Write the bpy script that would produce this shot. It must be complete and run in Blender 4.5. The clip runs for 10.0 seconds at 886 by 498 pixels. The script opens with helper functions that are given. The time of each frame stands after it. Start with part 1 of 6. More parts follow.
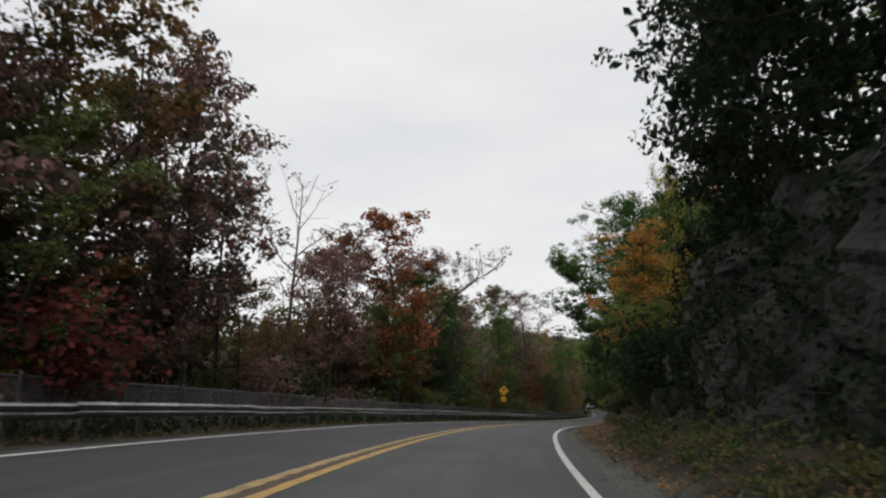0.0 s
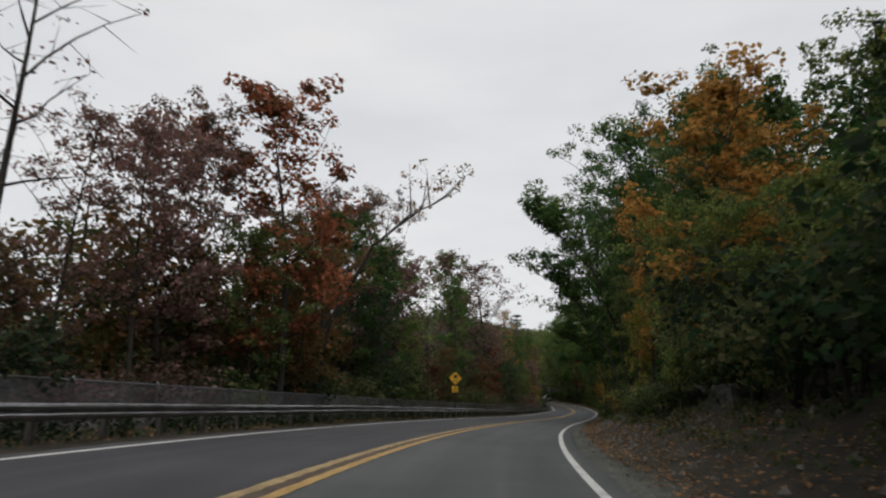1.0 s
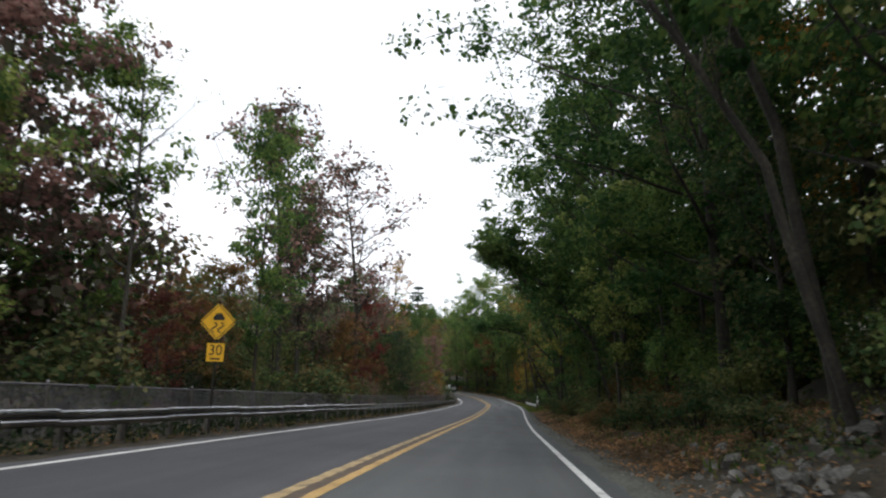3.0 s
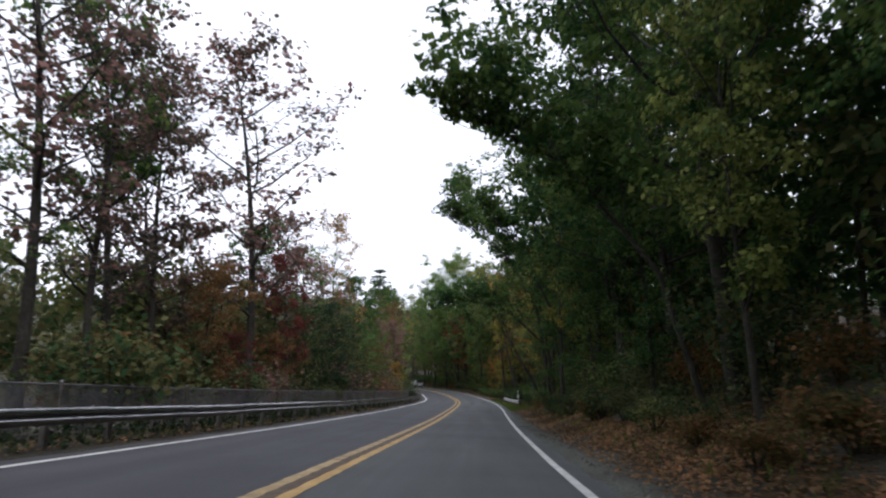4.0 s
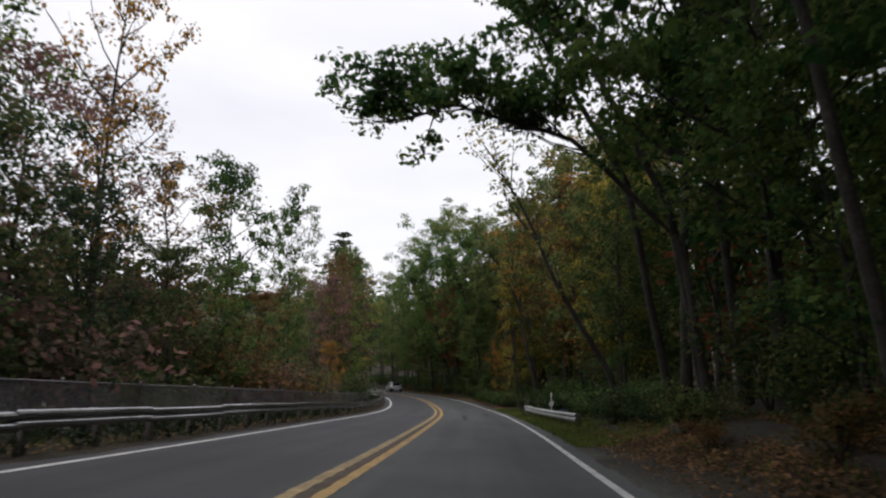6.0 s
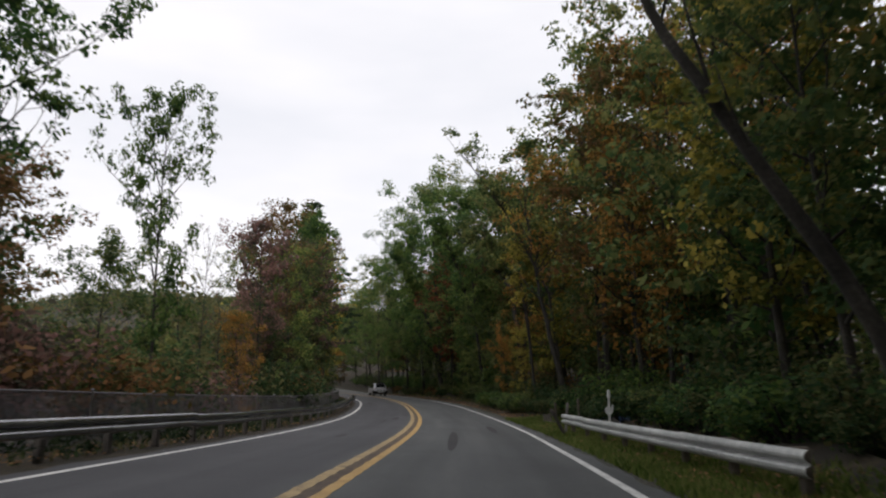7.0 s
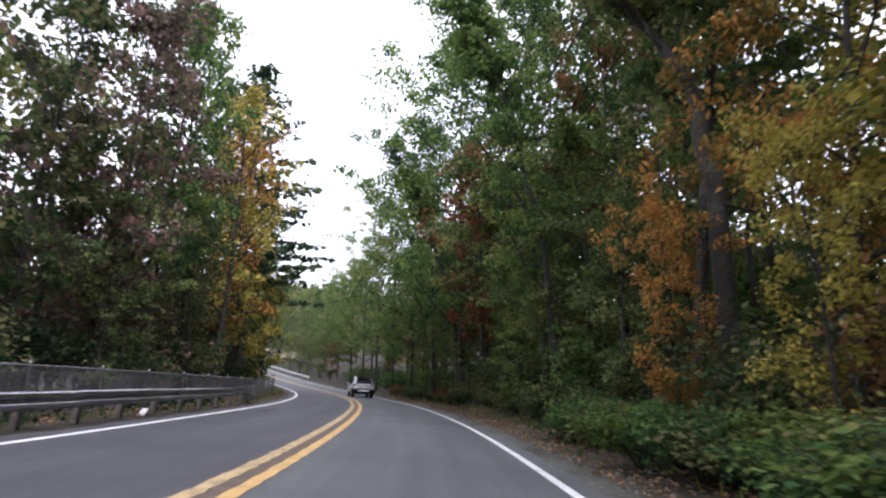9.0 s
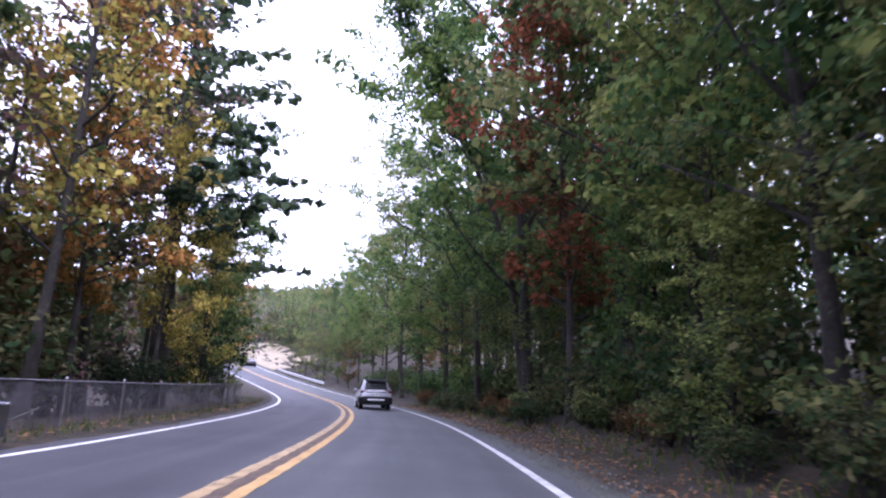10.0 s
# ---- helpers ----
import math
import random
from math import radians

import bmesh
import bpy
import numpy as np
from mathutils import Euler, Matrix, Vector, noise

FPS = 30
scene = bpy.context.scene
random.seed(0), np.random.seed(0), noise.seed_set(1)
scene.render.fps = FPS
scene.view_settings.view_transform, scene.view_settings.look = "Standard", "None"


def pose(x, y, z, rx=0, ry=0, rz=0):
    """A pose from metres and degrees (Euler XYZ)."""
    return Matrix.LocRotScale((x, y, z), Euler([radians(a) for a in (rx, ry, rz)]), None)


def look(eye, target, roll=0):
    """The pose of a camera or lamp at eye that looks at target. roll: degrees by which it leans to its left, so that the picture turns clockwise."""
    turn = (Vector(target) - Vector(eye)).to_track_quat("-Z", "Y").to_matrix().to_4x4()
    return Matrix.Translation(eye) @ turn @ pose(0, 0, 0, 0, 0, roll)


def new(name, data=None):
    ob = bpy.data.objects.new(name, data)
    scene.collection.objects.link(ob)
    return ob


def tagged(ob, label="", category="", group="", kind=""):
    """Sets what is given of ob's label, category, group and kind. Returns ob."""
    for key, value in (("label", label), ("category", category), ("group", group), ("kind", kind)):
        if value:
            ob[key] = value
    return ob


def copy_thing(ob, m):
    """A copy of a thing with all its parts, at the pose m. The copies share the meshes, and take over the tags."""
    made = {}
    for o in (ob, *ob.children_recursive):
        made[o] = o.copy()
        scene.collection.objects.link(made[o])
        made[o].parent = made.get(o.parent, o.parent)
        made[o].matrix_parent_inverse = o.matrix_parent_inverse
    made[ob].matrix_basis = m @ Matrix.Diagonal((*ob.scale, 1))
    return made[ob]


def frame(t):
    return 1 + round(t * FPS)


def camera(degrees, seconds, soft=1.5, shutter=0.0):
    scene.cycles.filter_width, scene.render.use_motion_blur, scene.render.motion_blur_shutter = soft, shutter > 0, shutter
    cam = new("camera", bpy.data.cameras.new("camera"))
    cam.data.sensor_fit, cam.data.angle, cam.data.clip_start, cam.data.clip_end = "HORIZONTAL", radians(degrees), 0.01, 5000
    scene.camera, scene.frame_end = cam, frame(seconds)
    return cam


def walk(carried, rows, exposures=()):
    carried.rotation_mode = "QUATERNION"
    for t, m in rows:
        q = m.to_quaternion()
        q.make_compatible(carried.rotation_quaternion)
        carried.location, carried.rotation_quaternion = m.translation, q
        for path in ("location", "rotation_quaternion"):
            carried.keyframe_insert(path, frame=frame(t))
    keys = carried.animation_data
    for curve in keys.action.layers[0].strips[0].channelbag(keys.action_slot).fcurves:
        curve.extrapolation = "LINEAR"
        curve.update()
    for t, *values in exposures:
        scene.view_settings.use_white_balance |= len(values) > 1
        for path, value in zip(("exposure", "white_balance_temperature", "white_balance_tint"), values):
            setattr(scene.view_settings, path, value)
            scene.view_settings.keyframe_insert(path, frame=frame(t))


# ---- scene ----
cam = camera(71.22, 10.0, soft=2.2, shutter=0.12)
walk(cam, [
    (0, pose(-0.002, -0.002, 1.195, 102.78, 1.06, 0.08)),
    (0.5, pose(0.658, 8.373, 1.055, 102.33, 0.66, -1.85)),
    (1, pose(1.531, 16.737, 0.850, 101.89, 0.32, -4.31)),
    (1.5, pose(2.747, 25.061, 0.559, 101.75, 0.29, -6.55)),
    (2, pose(4.390, 33.344, 0.250, 101.19, 0.29, -8.98)),
    (2.5, pose(6.394, 41.535, -0.113, 100.82, -0.42, -11.33)),
    (2.7, pose(7.319, 44.777, -0.260, 100.89, -0.19, -12.01)),
    (3, pose(8.762, 49.622, -0.481, 101.06, 0.19, -13.11)),
    (3.4, pose(10.774, 56.054, -0.801, 101.20, 0.52, -14.56)),
    (3.8, pose(12.912, 62.450, -1.173, 101.03, 0.81, -15.49)),
    (4, pose(14.019, 65.638, -1.378, 100.82, 0.88, -15.63)),
    (4.5, pose(16.648, 73.665, -1.806, 100.66, -0.03, -15.69)),
    (5, pose(19.325, 81.676, -2.246, 100.71, 0.04, -15.74)),
    (5.5, pose(21.975, 89.691, -2.666, 101.03, 0.37, -15.84)),
    (6, pose(24.705, 97.671, -2.983, 101.51, 0.60, -16.06)),
    (6.2, pose(25.809, 100.855, -3.124, 101.66, 0.50, -15.90)),
    (6.5, pose(27.474, 105.626, -3.310, 101.80, 0.71, -15.88)),
    (6.9, pose(29.696, 111.986, -3.519, 101.80, 1.29, -16.08)),
    (7.3, pose(31.880, 118.359, -3.731, 101.61, 1.16, -15.93)),
    (7.5, pose(32.948, 121.555, -3.847, 101.49, 0.60, -15.61)),
    (8, pose(35.553, 129.563, -4.086, 101.50, -0.75, -15.16)),
    (8.5, pose(37.996, 137.617, -4.358, 101.61, -1.84, -14.11)),
    (9, pose(40.228, 145.749, -4.518, 102.47, -2.41, -13.20)),
    (9.5, pose(42.020, 154.022, -4.550, 102.85, -1.21, -11.75)),
    (10, pose(43.496, 162.365, -4.567, 102.83, -1.34, -9.73)),
], exposures=[(0, 0.06, 6650, 10), (1.0, -0.06, 6600, 10), (1.5, 0.26, 6650, 12), (2, 0.5, 6550, 9), (2.5, 0.78, 6450, 9), (4, 0.75, 6000, 15), (4.5, 0.88, 5950, 16), (5.5, 0.42, 6450, 14), (6.2, 0.32, 6500, 14), (7.5, 0.3, 6550, 13), (8, 0.38, 6450, 10), (8.5, 1.2, 6400, 14), (9, 1.62, 5900, 22), (9.5, 1.95, 5500, 38), (10, 2.08, 5300, 40)])

# ---------------------------------------------------------------- light
world = bpy.data.worlds.new("overcast")
scene.world = world
world.use_nodes = True
wn, wl = world.node_tree.nodes, world.node_tree.links
wn.clear()
sky = wn.new("ShaderNodeTexSky")
sky.sky_type, sky.sun_disc = "NISHITA", False
sky.sun_elevation, sky.sun_rotation = radians(42), radians(200)
clear = wn.new("ShaderNodeBackground")
clear.inputs["Strength"].default_value = 0.08
wl.new(sky.outputs[0], clear.inputs["Color"])
coord = wn.new("ShaderNodeTexCoord")
stretch = wn.new("ShaderNodeMapping")
stretch.inputs["Scale"].default_value = (1.0, 1.0, 3.5)
cloud = wn.new("ShaderNodeTexNoise")
cloud.inputs["Scale"].default_value, cloud.inputs["Detail"].default_value = 1.7, 4.0
tone = wn.new("ShaderNodeValToRGB")
tone.color_ramp.elements[0].position, tone.color_ramp.elements[0].color = 0.3, (0.70, 0.73, 0.77, 1)
tone.color_ramp.elements[1].position, tone.color_ramp.elements[1].color = 0.72, (0.90, 0.90, 0.91, 1)
deck = wn.new("ShaderNodeBackground")
deck.inputs["Strength"].default_value = 1.0
both = wn.new("ShaderNodeMixShader")
both.inputs[0].default_value = 0.93
wout = wn.new("ShaderNodeOutputWorld")
wl.new(coord.outputs["Generated"], stretch.inputs[0])
wl.new(stretch.outputs[0], cloud.inputs["Vector"])
wl.new(cloud.outputs[0], tone.inputs[0])
wl.new(tone.outputs[0], deck.inputs["Color"])
wl.new(clear.outputs[0], both.inputs[1])
wl.new(deck.outputs[0], both.inputs[2])
wl.new(both.outputs[0], wout.inputs[0])

sun = new("sun", bpy.data.lights.new("sun", "SUN"))
sun.data.energy, sun.data.angle, sun.data.color = 1.25, radians(35), (1.0, 0.97, 0.92)
sun.matrix_world = look((0, 0, 60), (-8, 46, 0))

# ---------------------------------------------------------------- materials


def material(name, rough=0.7, metal=0.0):
    m = bpy.data.materials.new(name)
    m.use_nodes = True
    b = m.node_tree.nodes["Principled BSDF"]
    b.inputs["Roughness"].default_value = rough
    b.inputs["Metallic"].default_value = metal
    return m, m.node_tree.nodes, m.node_tree.links, b


def noise_node(nodes, links, scale, detail=4.0, where="Object", vec=None):
    n = nodes.new("ShaderNodeTexNoise")
    n.inputs["Scale"].default_value, n.inputs["Detail"].default_value = scale, detail
    if vec is None:
        c = nodes.new("ShaderNodeTexCoord")
        vec = c.outputs[where]
    links.new(vec, n.inputs["Vector"])
    return n.outputs[0]


def ramp(nodes, links, fac, stops):
    r = nodes.new("ShaderNodeValToRGB")
    e = r.color_ramp.elements
    e[0].position, e[0].color = stops[0][0], (*stops[0][1], 1)
    e[1].position, e[1].color = stops[-1][0], (*stops[-1][1], 1)
    for p, c in stops[1:-1]:
        k = e.new(p)
        k.color = (*c, 1)
    links.new(fac, r.inputs[0])
    return r.outputs[0]


def mixed(nodes, links, fac, a, b, mode="MIX"):
    m = nodes.new("ShaderNodeMix")
    m.data_type, m.blend_type = "RGBA", mode
    for socket, value in ((m.inputs[0], fac), (m.inputs[6], a), (m.inputs[7], b)):
        if isinstance(value, (int, float)):
            socket.default_value = value
        elif isinstance(value, tuple):
            socket.default_value = (*value, 1)
        else:
            links.new(value, socket)
    return m.outputs[2]


def bumped(nodes, links, bsdf, height, strength, distance):
    b = nodes.new("ShaderNodeBump")
    b.inputs["Strength"].default_value, b.inputs["Distance"].default_value = strength, distance
    links.new(height, b.inputs["Height"])
    links.new(b.outputs[0], bsdf.inputs["Normal"])


def mottled(name, stops, scale, fine, rough=0.8, metal=0.0, bump=0.3, dist=0.01, where="Object"):
    """A surface whose colour runs through stops with a coarse and a fine noise, and a fine relief."""
    m, n, l, b = material(name, rough, metal)
    coarse, small = noise_node(n, l, scale, 5, where), noise_node(n, l, fine, 3, where)
    mean = n.new("ShaderNodeMath")
    mean.operation = "MULTIPLY_ADD"
    mean.inputs[1].default_value, mean.inputs[2].default_value = 0.45, 0.0
    l.new(small, mean.inputs[0])
    total = n.new("ShaderNodeMath")
    total.operation = "MULTIPLY_ADD"
    total.inputs[1].default_value = 0.6
    l.new(coarse, total.inputs[0])
    l.new(mean.outputs[0], total.inputs[2])
    l.new(ramp(n, l, total.outputs[0], stops), b.inputs["Base Color"])
    bumped(n, l, b, small, bump, dist)
    return m


def leaf_material(name, tones):
    """Thin leaves in three tones: patches within a crown, and a shade of its own for every leaf and every tree."""
    m, n, l, b = material(name, 0.7)
    geo, info = n.new("ShaderNodeNewGeometry"), n.new("ShaderNodeObjectInfo")
    patch = noise_node(n, l, 0.45, 3, "Object")
    shift = n.new("ShaderNodeMath")
    shift.operation = "MULTIPLY_ADD"
    shift.inputs[1].default_value, shift.inputs[2].default_value = 0.5, -0.25
    l.new(geo.outputs["Random Per Island"], shift.inputs[0])
    own = n.new("ShaderNodeMath")
    own.operation = "MULTIPLY_ADD"
    own.inputs[1].default_value, own.inputs[2].default_value = 0.24, -0.12
    l.new(info.outputs["Random"], own.inputs[0])
    add = n.new("ShaderNodeMath")
    l.new(patch, add.inputs[0])
    l.new(shift.outputs[0], add.inputs[1])
    total = n.new("ShaderNodeMath")
    l.new(add.outputs[0], total.inputs[0])
    l.new(own.outputs[0], total.inputs[1])
    col = ramp(n, l, total.outputs[0], [(0.32, tones[0]), (0.5, tones[1]), (0.68, tones[2])])
    l.new(col, b.inputs["Base Color"])
    b.inputs["Specular IOR Level"].default_value = 0.1
    glow = n.new("ShaderNodeBsdfTranslucent")
    l.new(col, glow.inputs["Color"])
    mix = n.new("ShaderNodeMixShader")
    mix.inputs[0].default_value = 0.48
    l.new(b.outputs[0], mix.inputs[1])
    l.new(glow.outputs[0], mix.inputs[2])
    l.new(mix.outputs[0], n["Material Output"].inputs["Surface"])
    return m


LEAF = {
    "green": leaf_material("leaves_green", [(0.0404, 0.092, 0.032), (0.0826, 0.153, 0.0458), (0.164, 0.226, 0.0574)]),
    "olive": leaf_material("leaves_olive", [(0.0598, 0.105, 0.0393), (0.12, 0.168, 0.0545), (0.239, 0.238, 0.0832)]),
    "yellow": leaf_material("leaves_yellow", [(0.133, 0.15, 0.0347), (0.303, 0.262, 0.0545), (0.508, 0.411, 0.0891)]),
    "lime": leaf_material("leaves_yellow_green", [(0.0808, 0.131, 0.0387), (0.162, 0.216, 0.0581), (0.3, 0.328, 0.0905)]),
    "orange": leaf_material("leaves_orange", [(0.11, 0.102, 0.0264), (0.297, 0.1586, 0.04125), (0.484, 0.2493, 0.066)]),
    "deep": leaf_material("leaves_deep_green", [(0.0244, 0.0608, 0.0198), (0.0513, 0.104, 0.0289), (0.104, 0.152, 0.0395)]),
    "red": leaf_material("leaves_red", [(0.1, 0.06, 0.024), (0.24, 0.082, 0.04), (0.36, 0.13, 0.065)]),
    "scarlet": leaf_material("leaves_scarlet", [(0.075, 0.034, 0.026), (0.14, 0.04, 0.033), (0.21, 0.062, 0.05)]),
    "russet": leaf_material("leaves_russet", [(0.077, 0.07704, 0.0264), (0.154, 0.09631, 0.03795), (0.242, 0.1303, 0.0561)]),
    "mauve": leaf_material("leaves_mauve", [(0.079, 0.0748, 0.0515), (0.158, 0.108, 0.0858), (0.269, 0.149, 0.128)]),
    "pine": leaf_material("needles", [(0.02794, 0.04968, 0.02794), (0.04657, 0.07762, 0.03887), (0.08544, 0.1162, 0.05439)]),
    "far": leaf_material("leaves_far", [(0.054, 0.0909, 0.052), (0.0968, 0.122, 0.0594), (0.184, 0.158, 0.0743)]),
    "hedge": leaf_material("thicket_leaves", [(0.033, 0.0684, 0.0272), (0.0706, 0.107, 0.0393), (0.152, 0.142, 0.0605)]),
    # Near-black tone puts the darkness of evergreens, ivy and brush into the colour.
    "cedar": leaf_material("near_black_leaves", [(0.012, 0.022, 0.012), (0.022, 0.036, 0.018), (0.04, 0.055, 0.026)]),
    "litter": leaf_material("fallen_leaves", [(0.12, 0.085, 0.048), (0.25, 0.152, 0.08), (0.44, 0.25, 0.125)]),
    "grass": leaf_material("grass_blades", [(0.054, 0.09, 0.018), (0.1125, 0.1665, 0.0342), (0.189, 0.2115, 0.063)]),
}
BARK = mottled("bark", [(0.35, (0.014, 0.013, 0.01)), (0.55, (0.035, 0.031, 0.024)), (0.75, (0.08, 0.072, 0.056))], 1.5, 14, 0.95, 0, 0.8, 0.03)
BARK_PALE = mottled("bark_pale", [(0.35, (0.08, 0.07, 0.055)), (0.55, (0.16, 0.14, 0.115)), (0.75, (0.27, 0.24, 0.2))], 1.2, 12, 0.9, 0, 0.6, 0.02)
ROCK = mottled("rock", [(0.35, (0.045, 0.044, 0.039)), (0.52, (0.12, 0.116, 0.105)), (0.74, (0.27, 0.262, 0.24))], 1.1, 9, 0.9, 0, 0.9, 0.05)
MOSSY = mottled("mossy_rock", [(0.35, (0.016, 0.018, 0.013)), (0.5, (0.038, 0.038, 0.03)), (0.62, (0.07, 0.068, 0.058)), (0.78, (0.16, 0.155, 0.14))], 1.0, 8, 0.9, 0, 0.9, 0.06)
# Tones lowered below the grey rock for the shade of the trees above.
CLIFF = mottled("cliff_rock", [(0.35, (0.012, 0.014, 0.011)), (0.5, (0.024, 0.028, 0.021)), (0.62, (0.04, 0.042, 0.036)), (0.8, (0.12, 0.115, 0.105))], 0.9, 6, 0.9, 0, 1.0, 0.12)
GALV = mottled("galvanised_steel", [(0.35, (0.19, 0.19, 0.195)), (0.55, (0.33, 0.33, 0.34)), (0.75, (0.52, 0.52, 0.53))], 1.2, 11, 0.24, 0.97, 0.1, 0.002)
PALE_STEEL = mottled("dull_pale_galvanised_steel", [(0.35, (0.3, 0.31, 0.3)), (0.55, (0.46, 0.47, 0.45)), (0.75, (0.6, 0.61, 0.58))], 1.2, 11, 0.5, 0.25, 0.1, 0.002)
DULL = mottled("weathered_steel", [(0.35, (0.05, 0.045, 0.04)), (0.55, (0.12, 0.11, 0.1)), (0.75, (0.22, 0.2, 0.19))], 1.5, 14, 0.7, 0.3, 0.2, 0.003)
WIRE = mottled("fence_wire", [(0.35, (0.12, 0.117, 0.13)), (0.55, (0.22, 0.213, 0.235)), (0.75, (0.33, 0.32, 0.345))], 1.0, 9, 0.6, 0.3, 0.1, 0.001)
WOOD = mottled("grey_post_wood", [(0.35, (0.05, 0.042, 0.034)), (0.55, (0.12, 0.1, 0.08)), (0.75, (0.2, 0.17, 0.14))], 2, 18, 0.9, 0, 0.5, 0.01)
WHITE_PAINT = mottled("worn_white_paint", [(0.3, (0.32, 0.32, 0.31)), (0.5, (0.62, 0.62, 0.6)), (0.7, (0.74, 0.74, 0.72))], 2.5, 30, 0.7, 0, 0.3, 0.002)
YELLOW_PAINT = mottled("worn_yellow_paint", [(0.3, (0.15, 0.105, 0.05)), (0.47, (0.42, 0.26, 0.08)), (0.7, (0.55, 0.36, 0.13))], 2.5, 30, 0.7, 0, 0.3, 0.002)
FADED_PAINT = mottled("faded_yellow_paint", [(0.36, (0.09, 0.075, 0.05)), (0.5, (0.34, 0.24, 0.11)), (0.7, (0.5, 0.37, 0.18))], 3.5, 30, 0.7, 0, 0.3, 0.002)
SEAM = mottled("brown_seam", [(0.3, (0.05, 0.036, 0.027)), (0.5, (0.085, 0.06, 0.042)), (0.7, (0.13, 0.095, 0.065))], 3, 26, 0.85, 0, 0.4, 0.004)
TAR = mottled("tar", [(0.3, (0.026, 0.026, 0.027)), (0.5, (0.036, 0.036, 0.037)), (0.7, (0.05, 0.05, 0.051))], 3, 22, 0.92, 0, 0.3, 0.003)


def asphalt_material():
    """Worn asphalt: aggregate, wheel tracks and dull stains; the oncoming lane is tinted darker."""
    m, n, l, b = material("asphalt", 0.78)
    uv = n.new("ShaderNodeUVMap")
    along = n.new("ShaderNodeMapping")
    along.inputs["Scale"].default_value = (0.9, 0.035, 1)
    l.new(uv.outputs[0], along.inputs[0])
    track = noise_node(n, l, 1.6, 4, vec=along.outputs[0])
    stain = noise_node(n, l, 0.35, 5, "Object")
    grain = noise_node(n, l, 60, 2, "Object")
    base = ramp(n, l, track, [(0.3, (0.06, 0.064, 0.064)), (0.5, (0.076, 0.081, 0.081)), (0.7, (0.098, 0.102, 0.1))])
    spots = ramp(n, l, stain, [(0.3, (0.74, 0.74, 0.75)), (0.6, (1.0, 1.0, 1.0))])
    col = mixed(n, l, 1.0, base, spots, "MULTIPLY")
    specks = ramp(n, l, grain, [(0.35, (0.75, 0.75, 0.76)), (0.65, (1.2, 1.2, 1.2))])
    both = mixed(n, l, 1.0, col, specks, "MULTIPLY")
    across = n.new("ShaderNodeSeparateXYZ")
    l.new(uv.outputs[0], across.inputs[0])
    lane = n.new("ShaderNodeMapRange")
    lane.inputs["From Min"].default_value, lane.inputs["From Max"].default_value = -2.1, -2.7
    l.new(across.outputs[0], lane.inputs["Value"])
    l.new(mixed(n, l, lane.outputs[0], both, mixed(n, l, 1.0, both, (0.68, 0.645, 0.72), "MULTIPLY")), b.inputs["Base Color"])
    bumped(n, l, b, grain, 0.35, 0.006)
    return m


def ground_material():
    """Forest floor with gravel beside the road; the first texture coordinate is metres to the right of the driving line."""
    m, n, l, b = material("forest_floor", 0.95)
    uv = n.new("ShaderNodeUVMap")
    part = n.new("ShaderNodeSeparateXYZ")
    l.new(uv.outputs[0], part.inputs[0])
    wob = noise_node(n, l, 0.5, 4, "Object")
    edge = n.new("ShaderNodeMath")
    edge.operation = "MULTIPLY_ADD"
    edge.inputs[1].default_value = 2.4
    l.new(wob, edge.inputs[0])
    l.new(part.outputs[0], edge.inputs[2])
    near = n.new("ShaderNodeMapRange")
    near.inputs["From Min"].default_value, near.inputs["From Max"].default_value = 3.2, 4.4
    l.new(edge.outputs[0], near.inputs["Value"])
    away = n.new("ShaderNodeMapRange")
    away.inputs["From Min"].default_value, away.inputs["From Max"].default_value = -3.8, -4.4
    l.new(edge.outputs[0], away.inputs["Value"])
    wild = n.new("ShaderNodeMath")
    wild.operation = "MAXIMUM"
    l.new(near.outputs[0], wild.inputs[0])
    l.new(away.outputs[0], wild.inputs[1])
    coarse, fine = noise_node(n, l, 1.3, 5, "Object"), noise_node(n, l, 17, 3, "Object")
    soil = ramp(n, l, coarse, [(0.3, (0.014, 0.013, 0.008)), (0.5, (0.027, 0.023, 0.014)), (0.68, (0.05, 0.04, 0.025))])
    leaf = ramp(n, l, fine, [(0.35, (0.55, 0.5, 0.45)), (0.65, (1.4, 1.3, 1.1))])
    soil = mixed(n, l, 1.0, soil, leaf, "MULTIPLY")
    gravel = ramp(n, l, fine, [(0.3, (0.045, 0.047, 0.038)), (0.5, (0.09, 0.095, 0.077)), (0.7, (0.17, 0.178, 0.15))])
    l.new(mixed(n, l, wild.outputs[0], gravel, soil), b.inputs["Base Color"])
    bumped(n, l, b, fine, 0.8, 0.04)
    return m


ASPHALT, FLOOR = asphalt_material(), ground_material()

# ---------------------------------------------------------------- the road's line
STATION = np.arange(-40.0, 341.0, 15.0)
HEADING = [-1.32, -1.43, -2.08, -4.21, -8.17, -13.05, -17.55, -18.38, -18.46, -18.73, -19.27, -18.80, -17.10, -12.45, -8.83, -5.28, -0.09, 5.45, 10.84, 15.25, 18.03, 19.02, 18.95, 18.53, 18.16, 17.88]
LEVEL = [0.35, 0.23, 0.12, -0.00, -0.40, -0.94, -1.64, -2.39, -3.19, -3.93, -4.51, -4.95, -5.45, -5.74, -5.72, -5.78, -5.80, -5.73, -5.42, -4.71, -3.59, -2.15, -0.51, 1.26, 3.08, 4.92]
S = np.arange(-40.0, 335.1, 0.5)
box = np.ones(31) / 31
HEAD = np.convolve(np.pad(np.radians(np.interp(S, STATION, HEADING)), 15, mode="edge"), box, "valid")
PZ = np.convolve(np.pad(np.interp(S, STATION, LEVEL), 15, mode="edge"), box, "valid")
